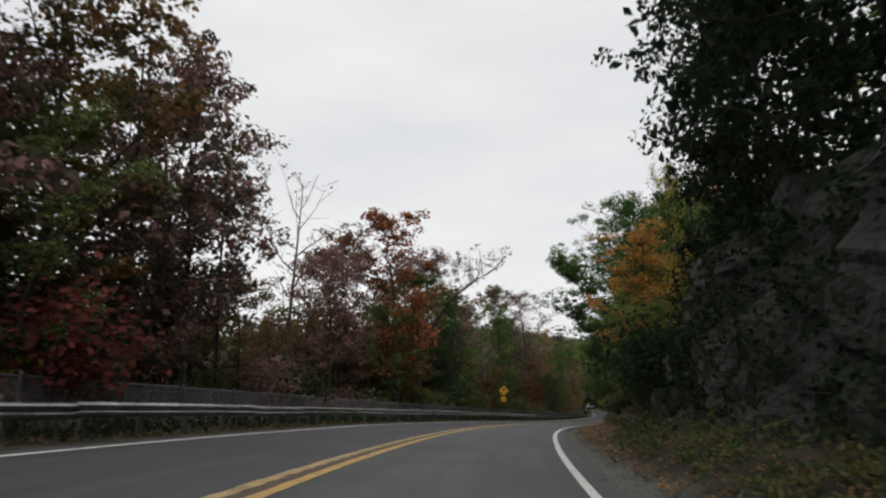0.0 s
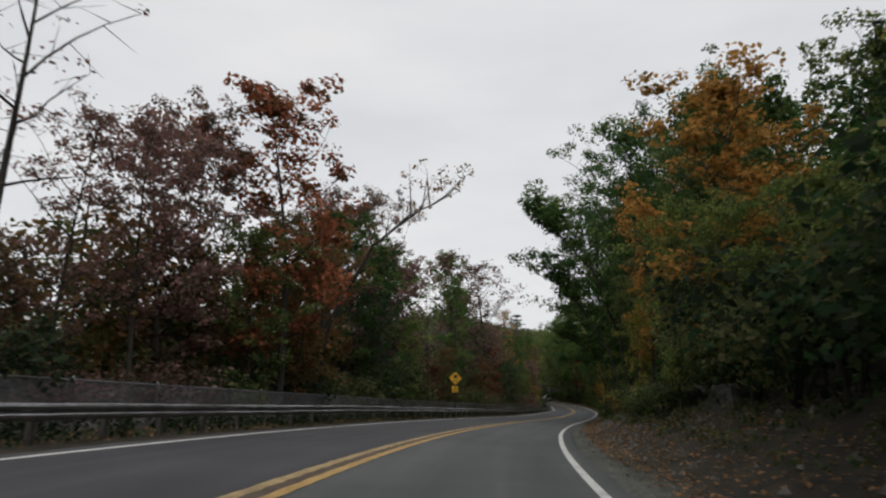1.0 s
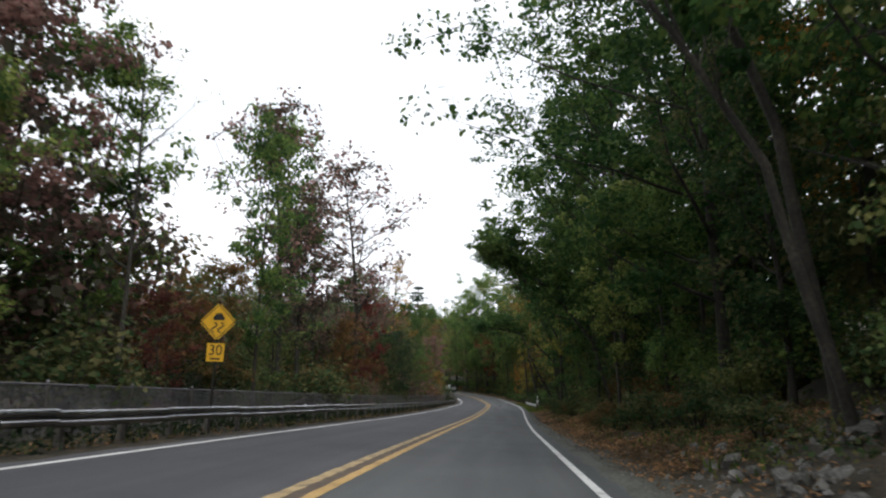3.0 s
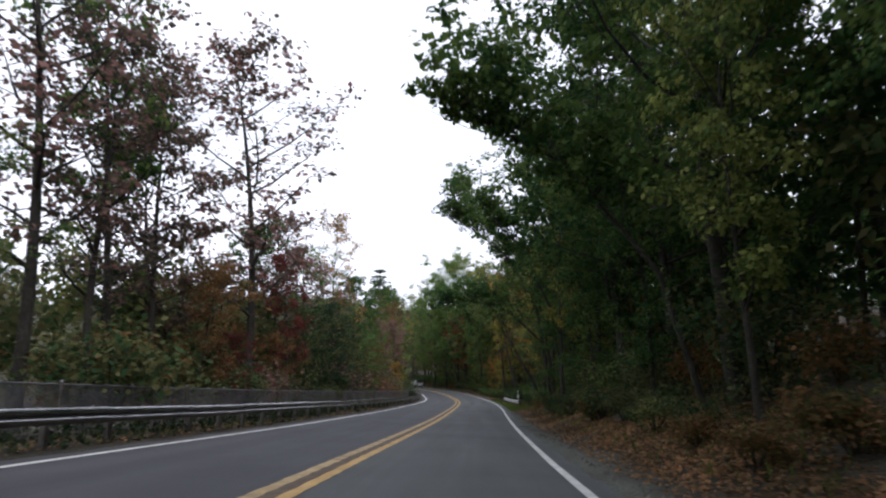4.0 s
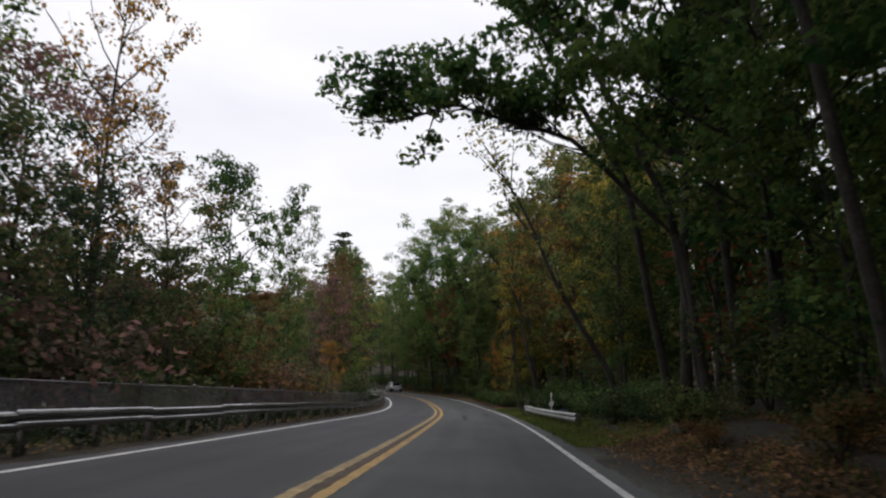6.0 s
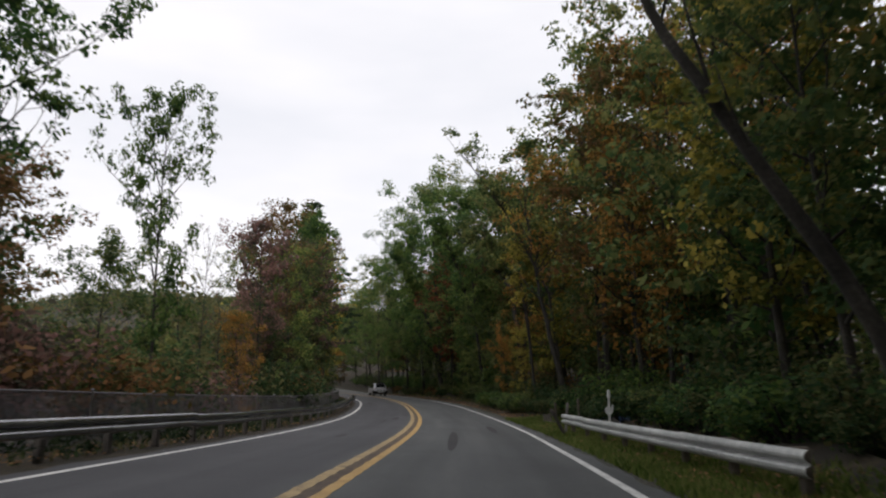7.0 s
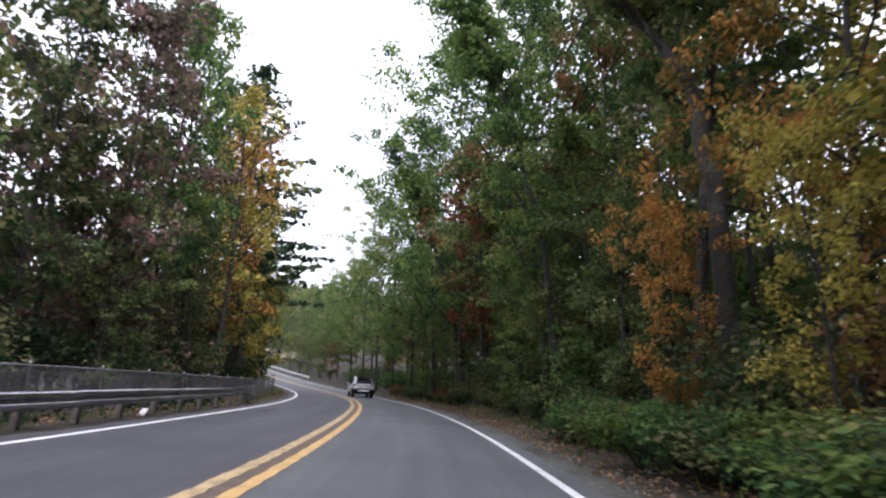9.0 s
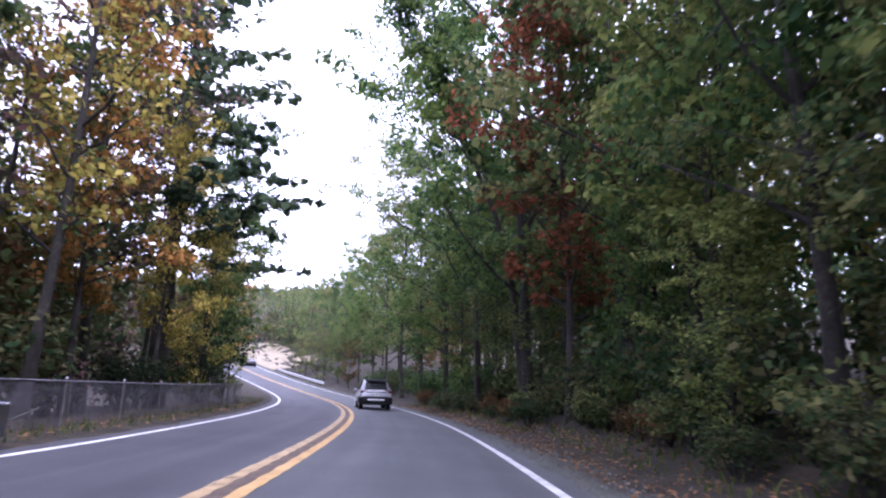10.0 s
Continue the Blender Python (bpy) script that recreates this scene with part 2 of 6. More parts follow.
PX = np.concatenate([[0], np.cumsum(-np.sin(HEAD) * 0.5)])[:-1]
PY = np.concatenate([[0], np.cumsum(np.cos(HEAD) * 0.5)])[:-1]
PX, PY = PX - PX[80], PY - PY[80]
ACROSS = [0, 20, 40, 60, 80, 100, 120, 140, 160, 180, 200, 225]


def fall_at(s):
    """The crossfall: the left edge lies higher."""
    return np.interp(s, ACROSS, [0.074, 0.056, 0.043, 0.043, 0.050, 0.052, 0.044, 0.035, 0.030, 0.029, 0.034, 0.038])


def yellow_at(s):
    return np.interp(s, ACROSS, [-2.76, -2.64, -2.42, -2.37, -2.28, -2.06, -2.02, -2.04, -2.14, -2.16, -2.11, -2.17])


def right_at(s):
    return np.interp(s, ACROSS, [1.16, 1.46, 1.54, 1.46, 1.55, 1.84, 2.05, 2.08, 1.86, 1.65, 1.55, 1.50])


def left_at(s):
    return np.interp(s, ACROSS, [-7.29, -6.98, -6.77, -6.73, -6.56, -6.35, -6.08, -5.96, -5.86, -5.70, -5.85, -5.87])


def rise(s, l):
    """Height of the ground over the road's crossfall plane, s metres along and l metres to the right."""
    r = np.maximum(l - right_at(s) - 1.6, 0)
    steep = np.interp(s, [-40, 20, 45, 70, 115, 132, 150, 165, 260, 335], [0.5, 0.55, 0.55, 0.42, 0.35, 0.06, 0.08, 0.16, 0.18, 0.25])
    cap = np.interp(s, [-40, 25, 60, 115, 135, 170, 335], [5.0, 5.0, 4.0, 3.0, 0.6, 1.2, 2.0])
    bank = cap * (1 - np.exp(-r * steep / cap)) + 0.14 * np.maximum(r - 6, 0)
    q = np.maximum(left_at(s) - 3.4 - l, 0)
    drop = -0.16 * q + 0.0016 * q * q
    return bank + np.where(q > 50, -4.0, drop) + fall_at(s) * 0.75 * np.maximum(l - 2.5, 0)


def ground_z(s, l):
    return np.interp(s, S, PZ) - fall_at(s) * l + rise(s, l)


def place(s, l, up=0.0):
    """The point s metres along the driving line and l metres to its right, up metres over the ground."""
    h = np.interp(s, S, HEAD)
    return Vector((float(np.interp(s, S, PX) + math.cos(h) * l), float(np.interp(s, S, PY) + math.sin(h) * l), float(ground_z(s, l)) + up))


def turn_at(s):
    return float(np.interp(s, S, HEAD))


def mesh_of(name, verts, faces, mats, uvs=None, shade=False):
    me = bpy.data.meshes.new(name)
    me.from_pydata([tuple(v) for v in verts], [], [tuple(f) for f in faces])
    for m in mats if isinstance(mats, (list, tuple)) else [mats]:
        me.materials.append(m)
    if uvs is not None:
        layer = me.uv_layers.new(name="UVMap")
        idx = np.empty(len(me.loops), dtype=np.int32)
        me.loops.foreach_get("vertex_index", idx)
        layer.data.foreach_set("uv", np.asarray(uvs, dtype=np.float32)[idx].ravel())
    if shade:
        me.polygons.foreach_set("use_smooth", np.ones(len(me.polygons), dtype=bool))
    return me


def quads_mesh(name, quads, mat):
    """Many loose quads, given as an array of (n, 4, 3)."""
    quads = np.asarray(quads, dtype=np.float32)
    n = len(quads)
    me = bpy.data.meshes.new(name)
    me.vertices.add(n * 4)
    me.vertices.foreach_set("co", quads.ravel())
    me.loops.add(n * 4)
    me.loops.foreach_set("vertex_index", np.arange(n * 4, dtype=np.int32))
    me.polygons.add(n)
    me.polygons.foreach_set("loop_start", np.arange(n, dtype=np.int32) * 4)
    me.polygons.foreach_set("loop_total", np.full(n, 4, dtype=np.int32))
    me.update()
    me.validate()
    me.materials.append(mat)
    return me


def part(name, bm, mat, parent, label=""):
    """Links a bmesh as one mesh object under a thing or a part."""
    me = bpy.data.meshes.new(name)
    bm.to_mesh(me)
    bm.free()
    me.materials.append(mat)
    ob = new(name, me)
    ob.parent = parent
    if label:
        ob["label"] = label
    return ob


def piece(name, me, parent, m=None, label=""):
    ob = new(name, me)
    ob.parent = parent
    if m is not None:
        ob.matrix_local = m
    if label:
        ob["label"] = label
    return ob


# ---------------------------------------------------------------- ground and road
def build_ground():
    L = np.concatenate([np.arange(-64, -16, 4.0), np.arange(-16, -6, 1.0), [-5, -2, 0, 1.2, 1.6], np.arange(2.0, 9, 0.5), np.arange(9, 20, 1.0), np.arange(20, 65, 4.0)])
    ss = np.arange(-40.0, 335.1, 2.5)
    rng = np.random.default_rng(4)
    h, x, y = np.interp(ss, S, HEAD), np.interp(ss, S, PX), np.interp(ss, S, PY)
    sg, lg = np.meshgrid(ss, L, indexing="ij")
    z = ground_z(sg, lg)
    road = (lg > left_at(sg) - 0.55) & (lg < right_at(sg) + 0.5)
    rough = np.where(lg > 0, np.clip((lg - 3) * 0.07, 0, 0.25), np.clip((-9 - lg) * 0.05, 0, 0.25))
    z = np.where(road, z - 0.05, z + rough * rng.normal(size=z.shape))
    X, Y = x[:, None] + np.cos(h)[:, None] * L, y[:, None] + np.sin(h)[:, None] * L
    ni, nj = z.shape
    verts = np.stack([X, Y, z], -1).reshape(-1, 3)
    uvs = np.stack([lg, sg], -1).reshape(-1, 2)
    faces = [(i * nj + j, i * nj + j + 1, (i + 1) * nj + j + 1, (i + 1) * nj + j) for i in range(ni - 1) for j in range(nj - 1)]
    loop = [j for j in range(nj)] + [i * nj + nj - 1 for i in range(1, ni)] + [(ni - 1) * nj + j for j in range(nj - 2, -1, -1)] + [i * nj for i in range(ni - 2, 0, -1)]
    centre = np.array([25.0, 140.0])
    ring, prev = verts[loop], loop
    out, outuv, count = [verts], [uvs], len(verts)
    for far, k in ((1.25, 0.25), (1.7, 0.6), (2.4, 1.0), (4.0, 1.1), (9.0, 1.2), (20.0, 0.8)):
        r = ring.copy()
        r[:, :2] = centre + (ring[:, :2] - centre) * far
        ang = np.arctan2(r[:, 0] - centre[0], r[:, 1] - centre[1])
        hill = 12 + 18 * np.exp(-(((ang - 0.25) / 0.75) ** 2)) + 30 * np.exp(-(((ang + 0.15) / 0.35) ** 2)) + 14 * np.exp(-(((ang - 1.5) / 0.7) ** 2)) + 3 * np.sin(ang * 9) + 2 * np.sin(ang * 23)
        r[:, 2] = ring[:, 2] * max(0, 1 - k) + hill * k
        cur = list(range(count, count + len(r)))
        faces += [(prev[i], prev[(i + 1) % len(r)], cur[(i + 1) % len(r)], cur[i]) for i in range(len(r))]
        out.append(r)
        outuv.append(np.stack([np.where(uvs[loop, 0] < 0, -60.0, 60.0), r[:, 1]], -1))
        count, prev = count + len(r), cur
    ob = new("ground", mesh_of("ground", np.concatenate(out), faces, FLOOR, np.concatenate(outuv), True))
    return tagged(ob, "leaf-strewn brown forest floor with gravel beside the road", "ground", kind="structure")


def ribbon(name, la, lb, s0, s1, up, mat, step=1.0, cols=1):
    """A strip that lies on the road between two offsets, which may change along it."""
    ss = np.arange(s0, s1 + 1e-6, step)
    f = np.linspace(0, 1, cols + 1)
    lg = la(ss)[:, None] + (lb(ss) - la(ss))[:, None] * f
    h = np.interp(ss, S, HEAD)[:, None]
    X, Y = np.interp(ss, S, PX)[:, None] + np.cos(h) * lg, np.interp(ss, S, PY)[:, None] + np.sin(h) * lg
    Z = np.interp(ss, S, PZ)[:, None] - fall_at(ss)[:, None] * lg + up
    n, c = len(ss), cols + 1
    verts = np.stack([X, Y, Z], -1).reshape(-1, 3)
    uvs = np.stack([lg, np.repeat(ss[:, None], c, 1)], -1).reshape(-1, 2)
    faces = [(i * c + j, i * c + j + 1, (i + 1) * c + j + 1, (i + 1) * c + j) for i in range(n - 1) for j in range(cols)]
    return mesh_of(name, verts, faces, mat, uvs)


ground = build_ground()
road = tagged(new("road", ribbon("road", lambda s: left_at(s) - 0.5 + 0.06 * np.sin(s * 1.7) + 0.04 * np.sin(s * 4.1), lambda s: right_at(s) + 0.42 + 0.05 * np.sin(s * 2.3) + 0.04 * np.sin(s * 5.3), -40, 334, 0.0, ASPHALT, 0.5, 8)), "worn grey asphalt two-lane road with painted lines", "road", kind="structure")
piece("edge_line", ribbon("edge_line", lambda s: right_at(s) - 0.075, lambda s: right_at(s) + 0.075, -40, 334, 0.006, WHITE_PAINT), road, label="worn white edge line")
piece("edge_line", ribbon("edge_line", lambda s: left_at(s) - 0.075, lambda s: left_at(s) + 0.075, -40, 334, 0.006, WHITE_PAINT), road, label="worn white edge line")
piece("centre_line", ribbon("centre_line", lambda s: yellow_at(s) - 0.285 + 0.022 * np.sin(s * 7.3) * np.sin(s * 2.9), lambda s: yellow_at(s) - 0.1 + 0.02 * np.sin(s * 9.1 + 1), -40, 334, 0.009, FADED_PAINT, 0.25), road, label="worn yellow centre line")
piece("centre_line", ribbon("centre_line", lambda s: yellow_at(s) + 0.1 + 0.012 * np.sin(s * 6.1), lambda s: yellow_at(s) + 0.275 + 0.01 * np.sin(s * 8.3 + 2), -40, 334, 0.009, YELLOW_PAINT, 0.25), road, label="worn yellow centre line")
piece("seam", ribbon("seam", lambda s: yellow_at(s) - 0.12, lambda s: yellow_at(s) + 0.12, -40, 334, 0.005, SEAM), road, label="brown worn seam between the yellow lines")
for a, b, c, w in ((132.6, 140.4, -0.5, 0.13), (140.0, 144.4, 0.95, 0.13), (136.6, 138.4, -3.9, 0.12), (146.6, 149.4, -3.6, 0.1), (149.7, 152.4, -3.15, 0.17), (172.5, 176, -5.0, 0.2)):
    piece("skid_mark", ribbon("skid_mark", lambda s, a=a, b=b, c=c, w=w: c - w * np.sin(np.pi * (s - a) / (b - a)) ** 0.5, lambda s, a=a, b=b, c=c, w=w: c + w * np.sin(np.pi * (s - a) / (b - a)) ** 0.5 + 0.02, a + 0.01, b - 0.01, 0.005, TAR, 0.25), road, label="dark patch on the asphalt")


# ---------------------------------------------------------------- trees
def tube(points, radii, sides, verts, faces):
    pts, base = [Vector(p) for p in points], len(verts)
    for i, p in enumerate(pts):
        d = (pts[min(i + 1, len(pts) - 1)] - pts[max(i - 1, 0)]).normalized()
        a = d.orthogonal().normalized()
        b = d.cross(a)
        for k in range(sides):
            t = 2 * math.pi * k / sides
            verts.append(p + (a * math.cos(t) + b * math.sin(t)) * radii[i])
    for i in range(len(pts) - 1):
        for k in range(sides):
            q = (k + 1) % sides
            faces.append((base + i * sides + k, base + i * sides + q, base + (i + 1) * sides + q, base + (i + 1) * sides + k))
    faces.append(tuple(base + (len(pts) - 1) * sides + k for k in range(sides)))


def leaf_quads(centres, radius, per, size, rng, flat=0.6):
    """Folded leaf shapes in rounded masses round the given centres, turned outwards and up."""
    m = len(centres)
    n = m * per
    c = np.repeat(np.asarray(centres, dtype=float), per, 0)
    d = rng.normal(size=(n, 3))
    d /= np.linalg.norm(d, axis=1, keepdims=True)
    out = d.copy()
    d *= (0.25 + 0.75 * rng.random((n, 1)) ** 0.6) * radius * np.repeat(rng.uniform(0.55, 1.35, (m, 1)), per, 0)
    d[:, 2] *= flat
    c = c + d
    up = rng.normal(size=(n, 3)) * 0.5 + out * 0.6 + (0, 0, 0.6)
    up /= np.linalg.norm(up, axis=1, keepdims=True)
    a = np.cross(up, rng.normal(size=(n, 3)))
    a /= np.linalg.norm(a, axis=1, keepdims=True) + 1e-9
    b = np.cross(up, a)
    ln = size * rng.uniform(0.6, 1.4, (n, 1))
    wd = ln * rng.uniform(0.5, 0.8, (n, 1))
    fold = up * wd * 0.25
    return np.stack([c - a * ln, c + b * wd - a * ln * 0.15 + fold, c + a * ln, c - b * wd - a * ln * 0.15 + fold], 1)


def grow(seed, height, spread, clear, limbs, per, size, clump, fork=0.0, bare=0.0, droop=0.0):
    """One broad-leaved tree: the verts and faces of its trunk and limbs, and its leaves. clear: height of the lowest limbs."""
    rng, rnd = np.random.default_rng(seed), random.Random(seed)
    verts, faces, tips = [], [], []
    bend = Vector((rnd.uniform(-0.06, 0.06), rnd.uniform(-0.06, 0.06), 0)) * height
    r0 = 0.0072 * height + 0.035
    axis = []
    for i in range(9):
        f = i / 8
        axis.append(Vector((math.sin(f * 3 + seed) * 0.018 * height, math.cos(f * 2.3 + seed) * 0.018 * height, f * height * 0.93 - 0.25)) + bend * f * f)
    off = axis[0].copy()
    axis = [p - Vector((off.x, off.y, 0)) for p in axis]
    tube(axis, [r0 * (1.35 if i == 0 else 1 - 0.9 * i / 8) for i in range(9)], 8, verts, faces)

    def on_axis(z):
        f = np.clip((z + 0.25) / (height * 0.93), 0, 1) * 8
        i = min(int(f), 7)
        return axis[i].lerp(axis[i + 1], f - i)

    for k in range(limbs):
        f = (k + rnd.random() * 0.8) / limbs
        z = clear + (height * 0.92 - clear) * f
        az = k * 2.4 + rnd.uniform(-0.5, 0.5)
        prof = (0.55 + 0.9 * f if f < 0.45 else 0.96 * (1.0 - ((f - 0.45) / 0.55) ** 2.2) + 0.12)
        length = spread * prof * rnd.uniform(0.75, 1.2)
        el = radians(rnd.uniform(12, 40) + 28 * f - droop)
        p, pts = on_axis(z), []
        d = Vector((math.cos(az) * math.cos(el), math.sin(az) * math.cos(el), math.sin(el)))
        for i in range(5):
            pts.append(p.copy())
            p = p + d * (length / 4)
            d = (d + Vector((rnd.uniform(-0.25, 0.25), rnd.uniform(-0.25, 0.25), rnd.uniform(-0.08, 0.22)))).normalized()
        rb = r0 * (0.42 - 0.25 * f)
        tube(pts, [max(rb * (1 - i / 4.6), 0.008) for i in range(5)], 4, verts, faces)
        for j in range(5):
            q = pts[1 + j * 3 // 4].lerp(pts[min(2 + j * 3 // 4, 4)], rnd.random())
            dd = Vector((rnd.uniform(-1, 1), rnd.uniform(-1, 1), rnd.uniform(-0.3, 0.9))).normalized()
            tl = length * rnd.uniform(0.2, 0.42)
            mid, end = q + dd * tl * 0.5, q + dd * tl + Vector((0, 0, rnd.uniform(-0.1, 0.15)))
            tube([q, end], [max(rb * 0.4, 0.012), 0.004], 3, verts, faces)
            for w in (mid, end):
                if rnd.random() > bare:
                    tips.append(tuple(w + Vector((rnd.uniform(-0.2, 0.2), rnd.uniform(-0.2, 0.2), 0.1))))
        if rnd.random() > bare:
            tips.append(tuple(pts[-1]))
    return verts, faces, (leaf_quads(tips, clump, per, size, rng) if tips and per else None)


def pine(seed, height, spread, clear, per):
    rng, rnd = np.random.default_rng(seed), random.Random(seed)
    verts, faces, tips = [], [], []
    tube([(math.sin(i * 0.8 + seed) * 0.06, 0, i * height / 7 - 0.25) for i in range(8)], [0.017 * height * (1 - 0.9 * i / 7) for i in range(8)], 8, verts, faces)
    z = clear
    while z < height * 0.98:
        f = (z - clear) / (height - clear)
        for k in range(5):
            az = k * 1.257 + rnd.uniform(-0.35, 0.35) + z
            ln = spread * (1 - f) ** 0.75 * rnd.uniform(0.55, 1.15) + 0.25
            a = Vector((0, 0, z + rnd.uniform(-0.2, 0.2)))
            e = a + Vector((math.cos(az) * ln, math.sin(az) * ln, ln * rnd.uniform(-0.05, 0.25)))
            m = a.lerp(e, 0.55) - Vector((0, 0, 0.06 * ln))
            tube([a, m, e], [0.03 + 0.01 * (1 - f), 0.02, 0.006], 4, verts, faces)
            for w in np.linspace(0.35, 1.0, max(2, int(ln / 0.5))):
                tips.append(tuple(a.lerp(e, w)))
        z += rnd.uniform(0.55, 0.95)
    q = leaf_quads(tips, 0.42, per, 0.15, rng, 0.3)
    return verts, faces, q


def prototype(kind, grown, bark):
    verts, faces, quads = grown
    trunk = mesh_of("trunk", verts, faces, bark, shade=True)
    crown = quads_mesh("crown", quads, LEAF["green"]) if quads is not None else None
    return kind, trunk, crown


def shrub(seed, height, spread, per, size):
    rng, rnd = np.random.default_rng(seed), random.Random(seed)
    verts, faces, tips = [], [], []
    for k in range(9):
        az, lean = k * 2.4 + rnd.random(), rnd.uniform(0.1, 0.95)
        e = Vector((math.cos(az) * lean * spread, math.sin(az) * lean * spread, height * rnd.uniform(0.5, 1.0)))
        m = e * 0.5 + Vector((0, 0, 0.1 * height))
        tube([(0, 0, -0.1), m, e], [0.025, 0.016, 0.005], 4, verts, faces)
        for w in range(6):
            tips.append(tuple(m.lerp(e, rnd.random()) + Vector((rnd.uniform(-0.3, 0.3), rnd.uniform(-0.3, 0.3), rnd.uniform(-0.45, 0.15))) * height * 0.45))
    return verts, faces, leaf_quads(tips, 0.3 * (height + spread) * 0.5 + 0.1, per, size, rng, 0.8)


PROTO = {
    "wide": [prototype("tree", grow(s, 18, 7.0, 2.6, 26, 56, 0.1, 0.76), BARK) for s in (15, 16, 17, 18)],
    "oak": [prototype("tree", grow(s, 15, 4.6, 2.8, 21, 32, 0.112, 0.6), BARK) for s in (11, 12, 13)],
    "maple": [prototype("tree", grow(s, 13, 3.6, 2.2, 18, 34, 0.1, 0.56), BARK) for s in (21, 22)],
    "low": [prototype("tree", grow(s, 11, 3.9, 0.7, 18, 34, 0.095, 0.62), BARK) for s in (31, 32)],
    "thin": [prototype("tree", grow(s, 15, 3.4, 3.5, 20, 17, 0.092, 0.55, bare=0.12), BARK) for s in (41, 42, 43)],
    "bare": [prototype("tree", grow(s, 14, 3.4, 4.5, 15, 6, 0.08, 0.45, bare=0.8), BARK) for s in (51, 52)],
    "tall": [prototype("tree", grow(s, 20, 4.4, 7.0, 18, 30, 0.13, 0.74), BARK) for s in (61, 62)],
    "cedar": [prototype("tree", grow(s, 13, 3.2, 0.6, 24, 30, 0.095, 0.65, droop=14), BARK) for s in (37, 38)],
    "pine": [prototype("tree", pine(s, 17, 4.0, 4.5, 14), BARK) for s in (81, 82)],
    "shrub": [prototype("shrub", shrub(s, 1.5, 1.1, 26, 0.055), BARK) for s in (91, 92, 93)],
    "bush": [prototype("shrub", shrub(s, 2.8, 1.8, 27, 0.08), BARK) for s in (95, 96)],
}
WORDS = {"hedge": "dull green", "cedar": "blackish green", "green": "dark green", "deep": "deep green", "olive": "olive green", "yellow": "yellowing", "orange": "orange", "red": "dull red", "scarlet": "scarlet", "russet": "russet brown", "mauve": "dull purple-brown", "pine": "dark green", "far": "pale green", "lime": "yellow-green", "grass": "light green"}
SHAPE = {"cedar": "dense dark evergreen over the rock with {} sprays", "wide": "large spreading oak tree with {} foliage over the road", "oak": "broad oak tree with {} autumn foliage", "maple": "slender maple tree with {} autumn foliage", "low": "low-branched roadside tree with {} foliage", "thin": "thinly leaved tree with {} leaves and showing limbs",
         "bare": "nearly leafless tree with a few {} leaves", "tall": "tall straight tree with {} crown and dark trunk", "pine": "pine tree with {} layered needle boughs",
         "shrub": "small roadside shrub with {} leaves", "bush": "dense bush with {} leaves under the trees"}
MADE = {}


def tree(kind, s, l, height, colour, seed=0, wide=1.0, lean=(0, 0)):
    """Stands a tree of that kind on the ground; alike ones share their meshes."""
    protos = PROTO[kind]
    name, trunk, crown = protos[seed % len(protos)]
    key = (kind, seed % len(protos), colour)
    k = height / {"wide": 18, "cedar": 13, "oak": 15, "maple": 13, "low": 11, "thin": 15, "bare": 14, "tall": 20, "pine": 17, "shrub": 1.5, "bush": 2.8}[kind]
    m = Matrix.Translation(place(s, l)) @ pose(0, 0, 0, lean[0], lean[1], (seed * 67.3) % 360 + math.degrees(turn_at(s)))
    if key in MADE:
        ob = copy_thing(MADE[key], m)
    else:
        ob = MADE[key] = new(name)
        piece("trunk", trunk, ob)
        if crown is not None:
            c = piece("crown", crown, ob)
            c.material_slots[0].link = "OBJECT"
            c.material_slots[0].material = LEAF[colour]
        ob.matrix_basis = m
        tagged(ob, SHAPE[kind].format(WORDS[colour]), "shrub" if name == "shrub" else "tree", "shrubs" if name == "shrub" else "trees")
    ob.scale = (k * wide, k * wide, k)
    return ob


def pick(rnd, table):
    return rnd.choices([c for c, _ in table], [w for _, w in table])[0]


BEHIND = {colour: [] for colour in LEAF}  # leaf colour: (s, l, height) of the trees deeper in the wood


